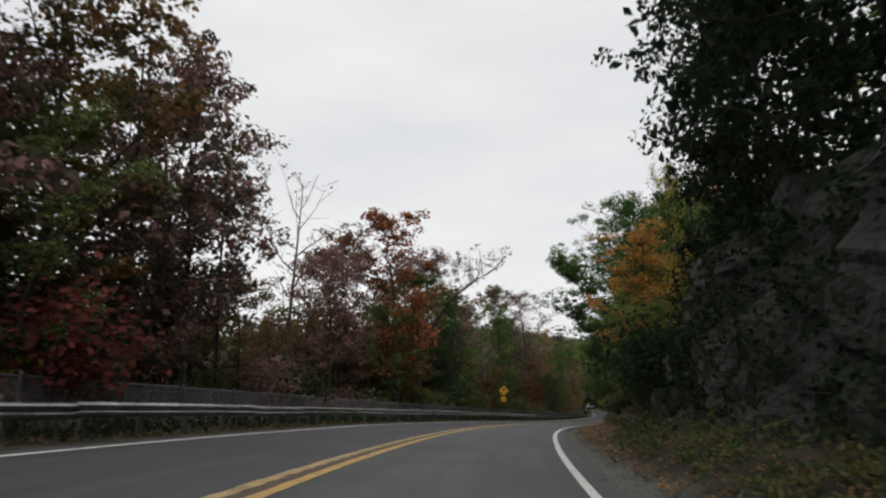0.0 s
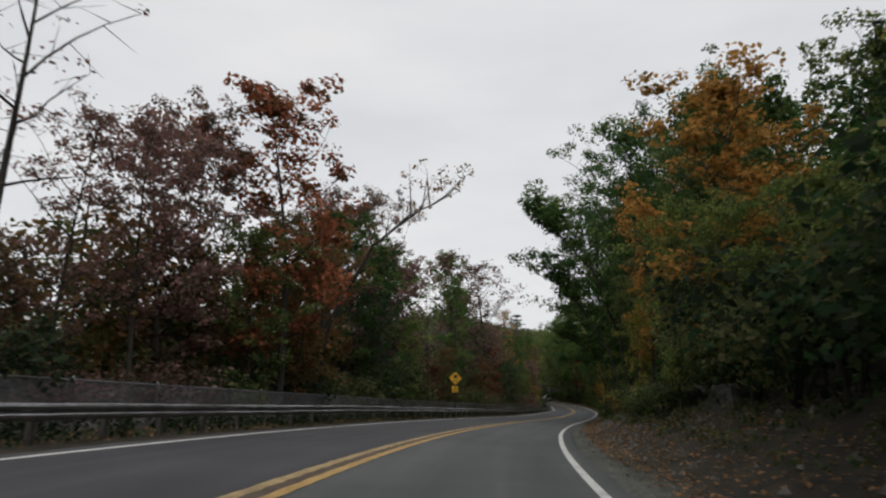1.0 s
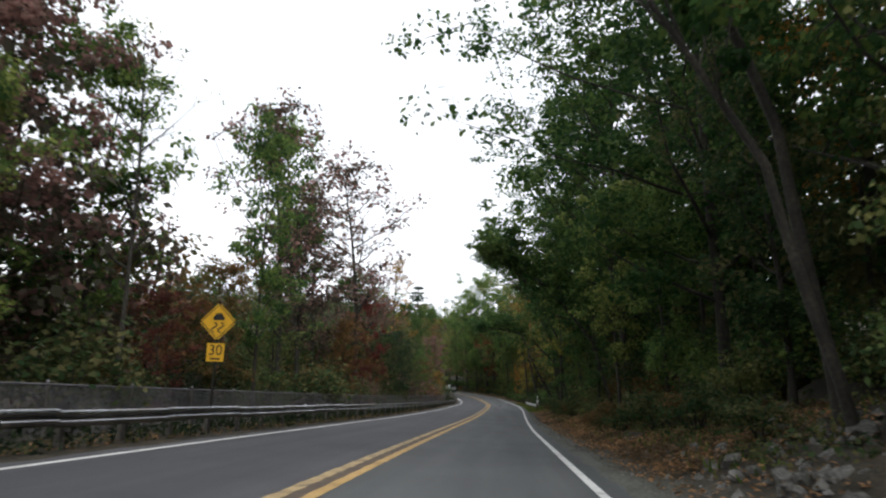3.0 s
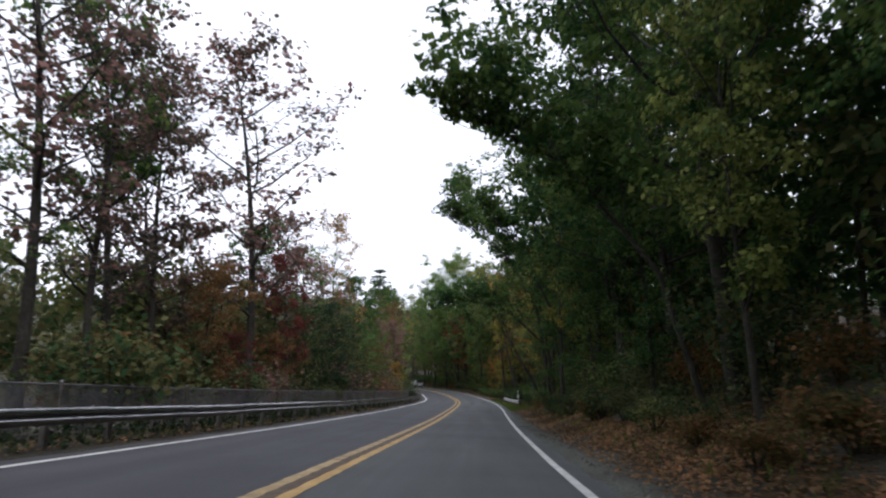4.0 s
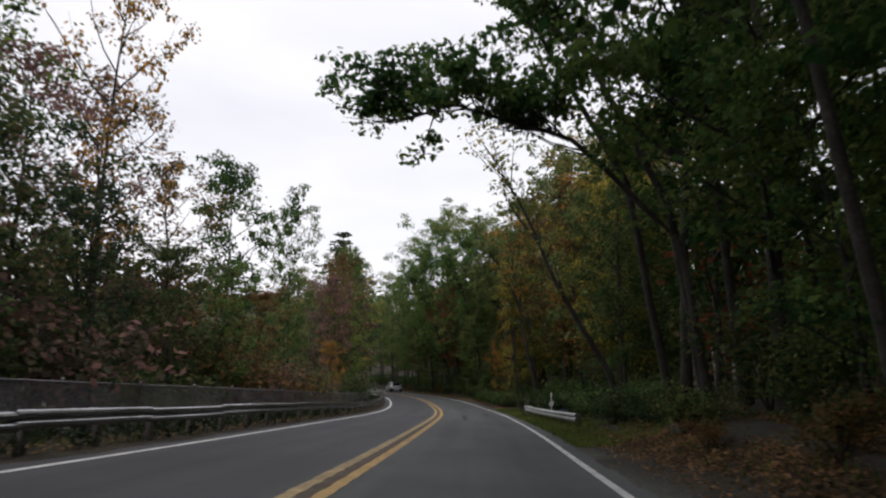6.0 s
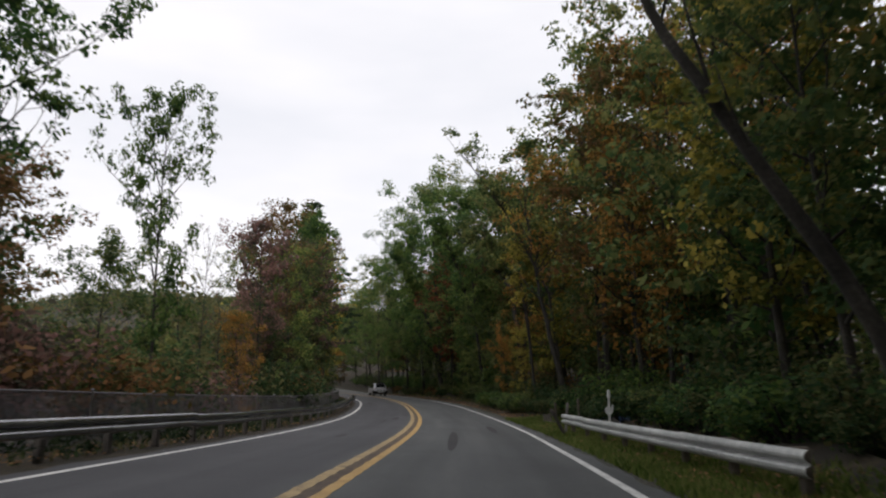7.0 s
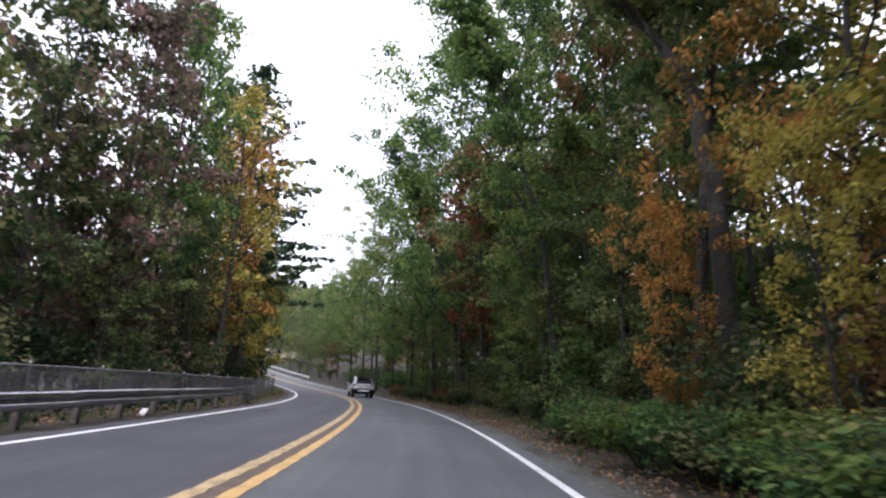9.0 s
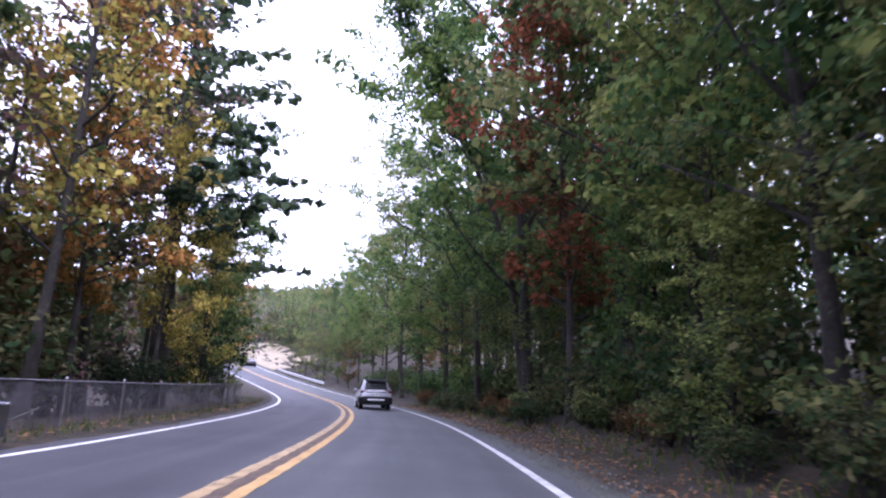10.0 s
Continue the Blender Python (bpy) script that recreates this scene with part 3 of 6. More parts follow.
def plant_left():
    """The trees behind the fence, one by one, then the thicket between and behind them."""
    tree("wide", 11.0, -12.6, 17.0, "mauve", 1, 0.72)
    tree("oak", 5, -11.5, 15.5, "russet", 4, 1.1)
    tree("oak", 8.5, -10.6, 13.5, "mauve", 7)
    for s, l, h in ((2, -15, 12), (6.5, -14.5, 12.5), (11, -15, 13), (15, -14, 12.5), (18.5, -12.8, 10), (22, -13.4, 9.5), (17.2, -11.4, 12.5), (20.6, -12.2, 12), (8.8, -12.6, 9), (13.6, -12.4, 9.5)):
        BEHIND["mauve"].append((s, l, h))
    tree("oak", 14.5, -11.6, 14.0, "russet", 9, 1.05)
    tree("low", 12.5, -10.4, 7.5, "olive", 3)
    tree("low", 17, -10.4, 7.5, "mauve", 13)
    tree("bush", 13.2, -10.0, 3.4, "scarlet", 2, 1.2)
    tree("oak", 19.4, -10.6, 13.4, "mauve", 5, 0.9)
    tree("thin", 22.0, -10.8, 12.0, "russet", 2, 0.8)
    tree("oak", 20.5, -13.6, 13.4, "russet", 3, 1.1)
    tree("low", 24, -11.2, 6.0, "russet", 6)
    tree("bare", 29.2, -11.7, 13.4, "mauve", 2, 1.1)
    tree("thin", 31.8, -11.8, 9.6, "mauve", 1, 0.9)
    tree("thin", 34.5, -11.4, 10.4, "mauve", 2, 0.95)
    tree("low", 31, -13.5, 5.5, "russet", 1)
    tree("maple", 36.8, -12.0, 11.2, "mauve", 6, 1.1)
    tree("oak", 39.2, -12.8, 13.0, "mauve", 1, 0.8)
    tree("maple", 41.2, -9.8, 14.6, "red", 3, 1.1)
    tree("low", 40, -10.4, 7.8, "olive", 4, 0.95)
    tree("low", 44, -10.2, 7.2, "russet", 2, 0.95)
    tree("oak", 46.5, -12.4, 10.8, "russet", 4, 0.95)
    for s, l, h in ((35, -14, 8), (38.5, -13.6, 9), (42.5, -13.2, 9.5), (46, -14, 9.5), (50, -13.6, 9.5), (47.5, -11.8, 7)):
        BEHIND["russet"].append((s, l, h))
    tree("maple", 50, -11.6, 10.2, "russet", 5)
    tree("oak", 54, -12.2, 13.6, "deep", 3, 0.95)
    tree("low", 55.5, -10.3, 7.8, "pine", 5, 0.9)
    tree("oak", 59, -11.8, 11.8, "green", 1, 0.9)
    tree("wide", 62, -14.2, 17.5, "mauve", 6, 0.78)
    tree("maple", 64.5, -12.4, 13.6, "mauve", 2)
    tree("oak", 57, -14.6, 15.5, "mauve", 5, 1.1)
    tree("oak", 66, -15.0, 14.5, "deep", 1, 1.1)
    for s, l, h in ((54, -15, 12), (58.5, -13.2, 11), (62, -13.0, 11.5), (65.5, -13.2, 10.5), (69.5, -13, 9)):
        BEHIND["mauve"].append((s, l, h))
    tree("low", 60.5, -10.0, 6.8, "lime", 3, 0.85)
    tree("bare", 66.3, -10.0, 12.4, "olive", 3, 0.7)
    tree("oak", 69, -13.0, 13.2, "green", 8, 0.9)
    tree("low", 68.2, -9.9, 4.0, "scarlet", 4, 0.8)
    tree("oak", 75.6, -10.0, 12.6, "green", 2, 0.72)
    tree("low", 73, -10.4, 6.0, "russet", 2, 0.9)
    tree("low", 79, -10.6, 6.5, "olive", 6, 0.9)
    tree("thin", 83.4, -12.0, 18.5, "mauve", 4, 1.1)
    tree("tall", 88, -12.2, 19.5, "green", 3, 0.85)
    tree("thin", 85.5, -11.4, 14.0, "mauve", 7, 1.15)
    tree("thin", 90.5, -12.0, 15.0, "mauve", 2, 1.15)
    tree("oak", 92.5, -13.6, 14.0, "mauve", 5)
    tree("low", 93.6, -10.1, 3.6, "scarlet", 4, 0.9)
    tree("low", 91, -10.4, 6.0, "russet", 3)
    tree("thin", 98, -11.3, 20.5, "mauve", 4, 1.3)
    tree("maple", 104, -11.2, 9.5, "scarlet", 3, 0.75)
    tree("oak", 105.5, -13.6, 12.5, "deep", 12, 0.85)
    tree("low", 101, -10.8, 4.2, "russet", 6, 1.0)
    for s, h, c in ((108, 14, "mauve"), (111.5, 12.5, "mauve"), (115, 13.5, "green"), (117.5, 12, "mauve")):
        tree("thin", s, -13.0, h, c, int(s), 1.1)
    for s, l, h, c in ((106.5, -10.6, 6.5, "hedge"), (110, -10.6, 7.2, "pine"), (113.8, -10.4, 7.6, "hedge"), (117.5, -10.6, 6.8, "pine"), (122, -10.4, 6.2, "hedge"), (126.5, -10.6, 6.5, "green"), (130.5, -10.4, 6.0, "russet")):
        tree("low", s, l, h, c, int(s), 1.0)
    tree("thin", 120.5, -12.2, 17.5, "orange", 8, 0.72)
    tree("thin", 122.5, -13.6, 13.5, "mauve", 2, 1.0)
    tree("thin", 126, -12.6, 11.5, "russet", 4, 1.0)
    tree("oak", 133.6, -13.0, 13.8, "deep", 4, 0.82)
    tree("low", 135, -10.2, 5.5, "olive", 9)
    tree("oak", 141.4, -11.6, 13.6, "deep", 13, 0.58)
    tree("bare", 143.6, -10.8, 8.6, "mauve", 2, 0.5)
    tree("bare", 146, -10.8, 6.6, "mauve", 3, 0.6)
    tree("low", 144.6, -9.4, 4.6, "orange", 10, 0.8)
    tree("maple", 150.8, -10.4, 10.5, "mauve", 2, 0.85)
    tree("thin", 153, -10.2, 11.6, "russet", 5, 0.8)
    tree("maple", 155.5, -9.6, 10.0, "lime", 3, 0.75)
    tree("low", 152, -9.6, 5.0, "hedge", 11, 0.9)
    tree("thin", 159.5, -10.6, 14.6, "russet", 10, 1.0)
    tree("maple", 163, -10.0, 12.0, "olive", 10)
    tree("oak", 168.5, -10.6, 12.8, "hedge", 14, 0.9)
    tree("oak", 172.2, -10.2, 14.0, "mauve", 15, 0.9)
    tree("oak", 176, -10.0, 17.0, "green", 2, 0.75)
    tree("low", 171, -9.4, 6.5, "olive", 4)
    tree("low", 179, -9.2, 7.5, "hedge", 5)
    tree("tall", 181, -10.0, 19.0, "olive", 3, 0.8)
    tree("thin", 184.5, -9.4, 17.0, "yellow", 3, 1.0)
    tree("oak", 187.5, -9.8, 14.5, "orange", 7, 0.85)
    tree("thin", 190.5, -10.6, 20.0, "mauve", 6, 1.1)
    tree("oak", 193.5, -9.4, 11.5, "yellow", 1, 0.8)
    tree("pine", 197.6, -10.4, 24.5, "pine", 2, 1.2)
    tree("low", 197, -8.6, 8.0, "yellow", 12, 0.8)
    tree("oak", 203.6, -9.8, 16.5, "deep", 16, 0.85)
    tree("low", 206.5, -8.6, 7.5, "lime", 4, 0.8)
    tree("maple", 211, -9.4, 12.5, "olive", 11)
    tree("oak", 217, -10.2, 13.0, "green", 18, 0.85)
    tree("maple", 225, -10.5, 11.5, "orange", 12)
    for s, l, h, c in ((161, -12, 9, "hedge"), (165, -12.5, 10.5, "mauve"), (169, -13, 12, "hedge"), (173, -12.5, 12, "mauve"), (177, -12.5, 12.5, "hedge"), (182, -12.5, 12.5, "mauve"), (187, -12, 12.5, "olive"), (192, -12.5, 12, "hedge")):
        BEHIND[c].append((s, l, h))
    rnd = random.Random(8)
    palette = [("mauve", 4), ("russet", 2), ("hedge", 5), ("olive", 1.5), ("orange", 0.3)]
    under = [("hedge", 7), ("mauve", 3), ("cedar", 2), ("russet", 0.6)]
    for s in np.arange(-6, 205, 3.9):
        s = s + rnd.uniform(-1, 1)
        tree("bush", s, left_at(s) - rnd.uniform(3.6, 5.2), rnd.uniform(2.0, 3.8), pick(rnd, under), rnd.randrange(99), 1.15)
    for s in np.arange(-4, 250, 5.2):
        s = s + rnd.uniform(-1.5, 1.5)
        BEHIND[pick(rnd, palette)].append((s, left_at(s) - rnd.uniform(6.5, 9.5), rnd.uniform(5.5, 8.5) * (0.55 if 136 < s < 160 else 1)))
    for s in np.arange(178, 204, 4.0):
        tree("thin", s, left_at(s) - rnd.uniform(6, 12), rnd.uniform(15, 18), pick(rnd, [("yellow", 2), ("mauve", 2), ("olive", 2)]), rnd.randrange(99))
    for s in np.arange(-8, 335, 7.5):
        BEHIND["hedge"].append((s + rnd.uniform(-2, 2), left_at(s) - rnd.uniform(15, 20), rnd.uniform(7, 10) * (1.5 if 180 < s < 232 or 80 < s < 114 else 1)))
        BEHIND["hedge"].append((s + rnd.uniform(-2, 2), left_at(s) - rnd.uniform(24, 34), rnd.uniform(9, 12)))
    for s in np.arange(-8, 205, 4.2):
        BEHIND["hedge"].append((s + rnd.uniform(-1.5, 1.5), left_at(s) - rnd.uniform(8.5, 12.5), rnd.uniform(6.5, 9.0) * (0.6 if 136 < s < 152 else 1)))
    for s in np.arange(236, 300, 6):
        tree(rnd.choice(["oak", "maple"]), s, -11 - rnd.uniform(0, 3), rnd.uniform(10, 14), pick(rnd, palette), rnd.randrange(99))


def plant_right():
    """The wood on the bank: the trees that hang over the road, then the rows behind and the thicket below."""
    # The first two cedars stand out of view, added to shade the rock face.
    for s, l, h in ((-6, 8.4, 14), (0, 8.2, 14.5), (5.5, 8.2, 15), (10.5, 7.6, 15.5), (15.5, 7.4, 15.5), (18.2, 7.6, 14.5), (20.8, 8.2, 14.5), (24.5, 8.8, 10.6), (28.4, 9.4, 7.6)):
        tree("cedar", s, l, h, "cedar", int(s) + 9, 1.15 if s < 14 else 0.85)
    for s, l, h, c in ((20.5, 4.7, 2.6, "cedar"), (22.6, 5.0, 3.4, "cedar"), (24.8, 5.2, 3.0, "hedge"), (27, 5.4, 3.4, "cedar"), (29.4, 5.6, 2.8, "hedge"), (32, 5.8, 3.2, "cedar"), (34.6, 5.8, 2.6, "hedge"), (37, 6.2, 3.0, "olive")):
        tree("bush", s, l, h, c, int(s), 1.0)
    tree("thin", 25.6, 6.6, 9.6, "yellow", 2, 0.45)
    tree("bare", 22.6, 6.6, 11.4, "olive", 2, 0.5)
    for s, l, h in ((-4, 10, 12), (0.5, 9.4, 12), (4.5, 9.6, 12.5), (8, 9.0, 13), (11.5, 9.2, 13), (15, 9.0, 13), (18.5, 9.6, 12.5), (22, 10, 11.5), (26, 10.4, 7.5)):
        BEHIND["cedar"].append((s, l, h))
    for s in np.arange(36, 215, 3.4):
        BEHIND["hedge"].append((s, 12.5 + (s * 7.3) % 6, 5.5 + (s * 3.1) % 2.5))
        BEHIND["deep"].append((s + 1.7, 19 + (s * 5.3) % 6, 9 + (s * 2.7) % 3))
    for s, l, h, c in ((138.5, 9.0, 16, "olive"), (143.5, 9.2, 17, "olive"), (148.5, 9.0, 18, "russet"), (153, 8.6, 19, "olive"), (182, 7.2, 18, "green"), (187.5, 6.6, 21, "olive"), (192.5, 6.4, 23, "green"), (198, 6.2, 22, "green"), (104, 8.4, 18, "deep"), (111, 8.2, 19, "deep"), (95, 8.6, 18, "deep")):
        BEHIND[c].append((s, l, h))
    for k in range(9):
        BEHIND["hedge"].append((146 + k * 2.6, 11.5 + (k % 3) * 1.3, 4.5 + (k % 2)))
    tree("low", 29.5, 6.2, 4.4, "lime", 2, 0.9)
    tree("maple", 34.0, 6.2, 9.2, "orange", 1, 1.3)
    tree("low", 31.8, 5.6, 4.8, "lime", 4, 0.9)
    tree("maple", 37.4, 6.4, 8.6, "olive", 2, 1.0)
    tree("low", 36.2, 5.0, 6.2, "lime", 3, 0.75)
    tree("oak", 41, 9.8, 10.5, "deep", 2)
    tree("low", 42, 6.4, 6.5, "hedge", 3, 0.9)
    tree("oak", 46, 10.0, 13.0, "deep", 3)
    tree("maple", 49.2, 5.9, 10.0, "orange", 2, 0.66)
    tree("low", 48.6, 5.2, 4.6, "yellow", 3, 0.6)
    tree("wide", 52.5, 10.4, 16.0, "deep", 1, 0.9)
    tree("wide", 61.2, 7.4, 19.5, "green", 2, 0.85)
    tree("low", 58, 6.2, 8.0, "olive", 4, 0.85)
    tree("low", 64.5, 6.2, 8.0, "hedge", 5, 0.95)
    tree("wide", 70.5, 7.0, 20.0, "deep", 3, 1.1)
    tree("low", 73.5, 6.0, 8.5, "green", 3, 0.85)
    tree("maple", 79.6, 5.4, 11.0, "lime", 4, 0.8)
    tree("wide", 77, 9.4, 20.0, "deep", 4)
    tree("wide", 83.4, 6.6, 21.0, "deep", 5, 1.12)
    tree("wide", 91, 7.6, 22.0, "deep", 6, 1.1)
    tree("maple", 87.5, 5.6, 8.0, "green", 3)
    tree("wide", 98.5, 7.4, 22.0, "deep", 7, 1.15)
    tree("thin", 103, 4.8, 14.0, "yellow", 5, 0.75)
    tree("low", 100.5, 6.2, 8.0, "green", 4)
    tree("wide", 106, 7.4, 21.0, "deep", 8, 1.1)
    tree("low", 106.6, 7.6, 5.0, "yellow", 3, 0.8)
    tree("low", 112, 6.4, 7.0, "green", 4)
    tree("wide", 116, 7.0, 20.5, "deep", 9, 1.1)
    tree("tall", 120.4, 6.2, 21.0, "deep", 5, 0.9)
    tree("tall", 119.0, 7.4, 22.0, "green", 6, 0.9)
    tree("wide", 124, 8.6, 20.0, "deep", 12, 0.9)
    tree("maple", 129, 6.6, 11.0, "olive", 4)
    tree("maple", 132.8, 7.4, 13.0, "yellow", 5, 1.0)
    tree("wide", 137, 9.2, 16.0, "olive", 11, 0.85)
    tree("wide", 142.5, 8.0, 16.0, "orange", 12, 0.8)
    tree("oak", 146.5, 8.4, 16.5, "russet", 13)
    tree("tall", 151.3, 10.4, 22.0, "olive", 13, 1.0)
    tree("thin", 156.4, 9.4, 19.5, "olive", 14, 1.2)
    tree("maple", 157.5, 6.8, 12.0, "yellow", 3)
    tree("low", 160, 5.4, 5.2, "yellow", 4, 0.8)
    tree("low", 164, 5.0, 5.0, "orange", 5, 0.8)
    tree("low", 168.5, 5.6, 7.0, "olive", 3, 0.95)
    tree("maple", 172.5, 5.8, 10.5, "lime", 3, 1.2)
    tree("low", 175.5, 5.6, 7.5, "olive", 2, 1.0)
    tree("wide", 163, 8.0, 17.5, "orange", 14, 0.8)
    tree("tall", 167.5, 7.0, 22.0, "olive", 5, 1.0)
    tree("wide", 172, 9.0, 19.0, "olive", 15, 0.85)
    tree("tall", 177.5, 7.8, 21.0, "russet", 4, 0.9)
    tree("wide", 177.0, 5.6, 20.0, "green", 2, 0.82)
    tree("low", 178.2, 4.7, 4.0, "lime", 6, 1.0)
    tree("maple", 180.5, 6.0, 12.0, "lime", 4, 1.1)
    tree("oak", 188, 4.9, 16.0, "red", 5, 0.95)
    tree("low", 184, 5.4, 6.0, "green", 7, 0.9)
    tree("wide", 184, 7.2, 23.0, "olive", 16, 0.9)
    tree("wide", 192.6, 4.8, 26.0, "green", 17, 0.95)
    tree("low", 192, 5.2, 7.0, "olive", 8)
    tree("wide", 201, 4.6, 23.0, "green", 18, 0.85)
    tree("low", 199, 5.2, 7.0, "olive", 9)
    tree("wide", 209, 4.6, 22.0, "green", 19, 0.85)
    tree("maple", 205, 4.6, 10.0, "lime", 9)
    tree("wide", 217, 4.8, 21.0, "olive", 20, 0.85)
    tree("wide", 225, 5.2, 19.0, "green", 21, 0.9)
    tree("wide", 233, 6.0, 17.0, "olive", 22)
    tree("wide", 240, 6.6, 16.0, "green", 23, 0.9)
    for s, c in ((190, "olive"), (198, "green"), (206, "olive"), (213, "green")):
        tree("oak", s, 9.0, 15.5, c, int(s))
    for s, l, h, c in ((247, 7.0, 15.5, "green"), (255, 7.5, 15, "olive"), (264, 8.5, 14.5, "green"), (273, 10.5, 13.5, "olive")):
        tree("wide", s, l, h, c, int(s), 0.75)
    for s, l, h, c in ((243, 4.6, 5.5, "russet"), (249, 5.0, 6.5, "olive"), (254, 4.6, 6.0, "olive"), (259, 5.0, 6.5, "far"), (264, 4.8, 6.5, "olive"), (269, 5.2, 5.6, "far"), (274, 5.6, 4.2, "far")):
        tree("low", s, l, h, c, int(s), 1.1)
    for k in range(30):
        s = 276 + k * 1.9
        BEHIND[("olive", "far", "olive", "far", "far")[k % 5]].append((s, 13.5 + (k % 4) * 3.5, 5.5 + (k * 7) % 4))
    for k in range(15):
        tree("oak", 330, -36 + k * 5.5, 7.5 + (k * 5) % 3, ("far", "far", "olive", "russet")[k % 4], k, 1.2)
    rnd = random.Random(5)
    palette = [("green", 6), ("olive", 5), ("yellow", 1.3), ("orange", 0.9), ("russet", 0.9), ("red", 0.25)]
    under = [("hedge", 8), ("green", 3), ("olive", 1.5), ("russet", 0.6)]
    for s in np.arange(22, 240, 2.7):
        s = s + rnd.uniform(-0.8, 0.8)
        if 119 < s < 128:
            continue
        tree("bush", s, right_at(s) + np.interp(s, [28, 60, 125, 140, 165, 240], [6, 5.6, 4.4, 5.6, 3.8, 4]) + rnd.uniform(0, 1.4), rnd.uniform(1.6, 3.4), pick(rnd, under), rnd.randrange(99), 1.15)
    low = [("hedge", 6), ("olive", 2), ("russet", 1.5), ("red", 0.25)]
    for s, l, c in ((37.5, 4.7, "hedge"), (39.8, 4.6, "olive"), (42.2, 4.5, "hedge"), (44.1, 4.6, "yellow"), (46, 4.8, "hedge"), (47.8, 4.7, "russet")):
        tree("shrub", s, l, 1.2, c, int(s * 3), 1.2)
    for s in np.arange(62, 214, 1.9):
        if 126 < s < 149:
            continue
        tree("shrub", s + rnd.uniform(-0.8, 0.8), right_at(s) + 2.3 + abs(rnd.gauss(0, 0.9)), rnd.uniform(0.6, 1.3), pick(rnd, low), rnd.randrange(99), rnd.uniform(1.0, 1.4))
    for k in range(26):
        s = 154.5 + k * 0.55
        tree("shrub", s, right_at(s) + rnd.uniform(1.9, 3.1), rnd.uniform(0.75, 1.15), pick(rnd, [("green", 5), ("hedge", 3), ("grass", 2)]), rnd.randrange(99), rnd.uniform(1.2, 1.7))
    dark = [("deep", 7), ("hedge", 5), ("olive", 2), ("orange", 0.5), ("russet", 0.5)]
    for s in np.arange(34, 240, 5.0):
        s = s + rnd.uniform(-1.5, 1.5)
        grown = np.interp(s, [36, 60], [0.5, 1])
        if 58 < s < 118:
            BEHIND[pick(rnd, dark)].append((s + 1, rnd.uniform(13, 16), rnd.uniform(8, 11)))
        if 125 < s < 200:
            BEHIND[pick(rnd, palette)].append((s + 1, rnd.uniform(13, 16), rnd.uniform(8, 11)))
        BEHIND[pick(rnd, dark if s < 112 else palette)].append((s, rnd.uniform(9, 11.5), rnd.uniform(9, 12) * grown))
        BEHIND["deep" if s < 112 else "olive"].append((s + 1.2, rnd.uniform(11, 15), rnd.uniform(15, 18) * grown))
        tree(rnd.choice(["tall", "tall", "oak"]), s + 2.4, rnd.uniform(10, 14), rnd.uniform(17, 20) * grown, pick(rnd, dark if s < 112 else palette), rnd.randrange(99))
    for s in np.arange(-10, 335, 6.5):
        BEHIND["olive"].append((s + rnd.uniform(-2, 2), rnd.uniform(16, 20), rnd.uniform(13, 17)))
        BEHIND["olive"].append((s + rnd.uniform(-2, 2), rnd.uniform(25, 34), rnd.uniform(14, 18)))
    for k in range(56):
        s = rnd.triangular(36, 70, 52)
        tree("shrub", s, right_at(s) + rnd.uniform(3.6, 8.5), rnd.uniform(0.6, 1.5), pick(rnd, [("hedge", 7), ("olive", 2), ("russet", 1)]), rnd.randrange(99), rnd.uniform(1.0, 1.5))
    for k in range(24):
        s = 125 + k * 1.2
        tree("shrub", s, np.interp(s, [125, 140.4, 150], [5.7, 5.0, 4.8]) + rnd.uniform(0, 1.5), rnd.uniform(0.7, 1.5), pick(rnd, [("hedge", 5), ("green", 3), ("olive", 1)]), rnd.randrange(99), rnd.uniform(1.1, 1.6))


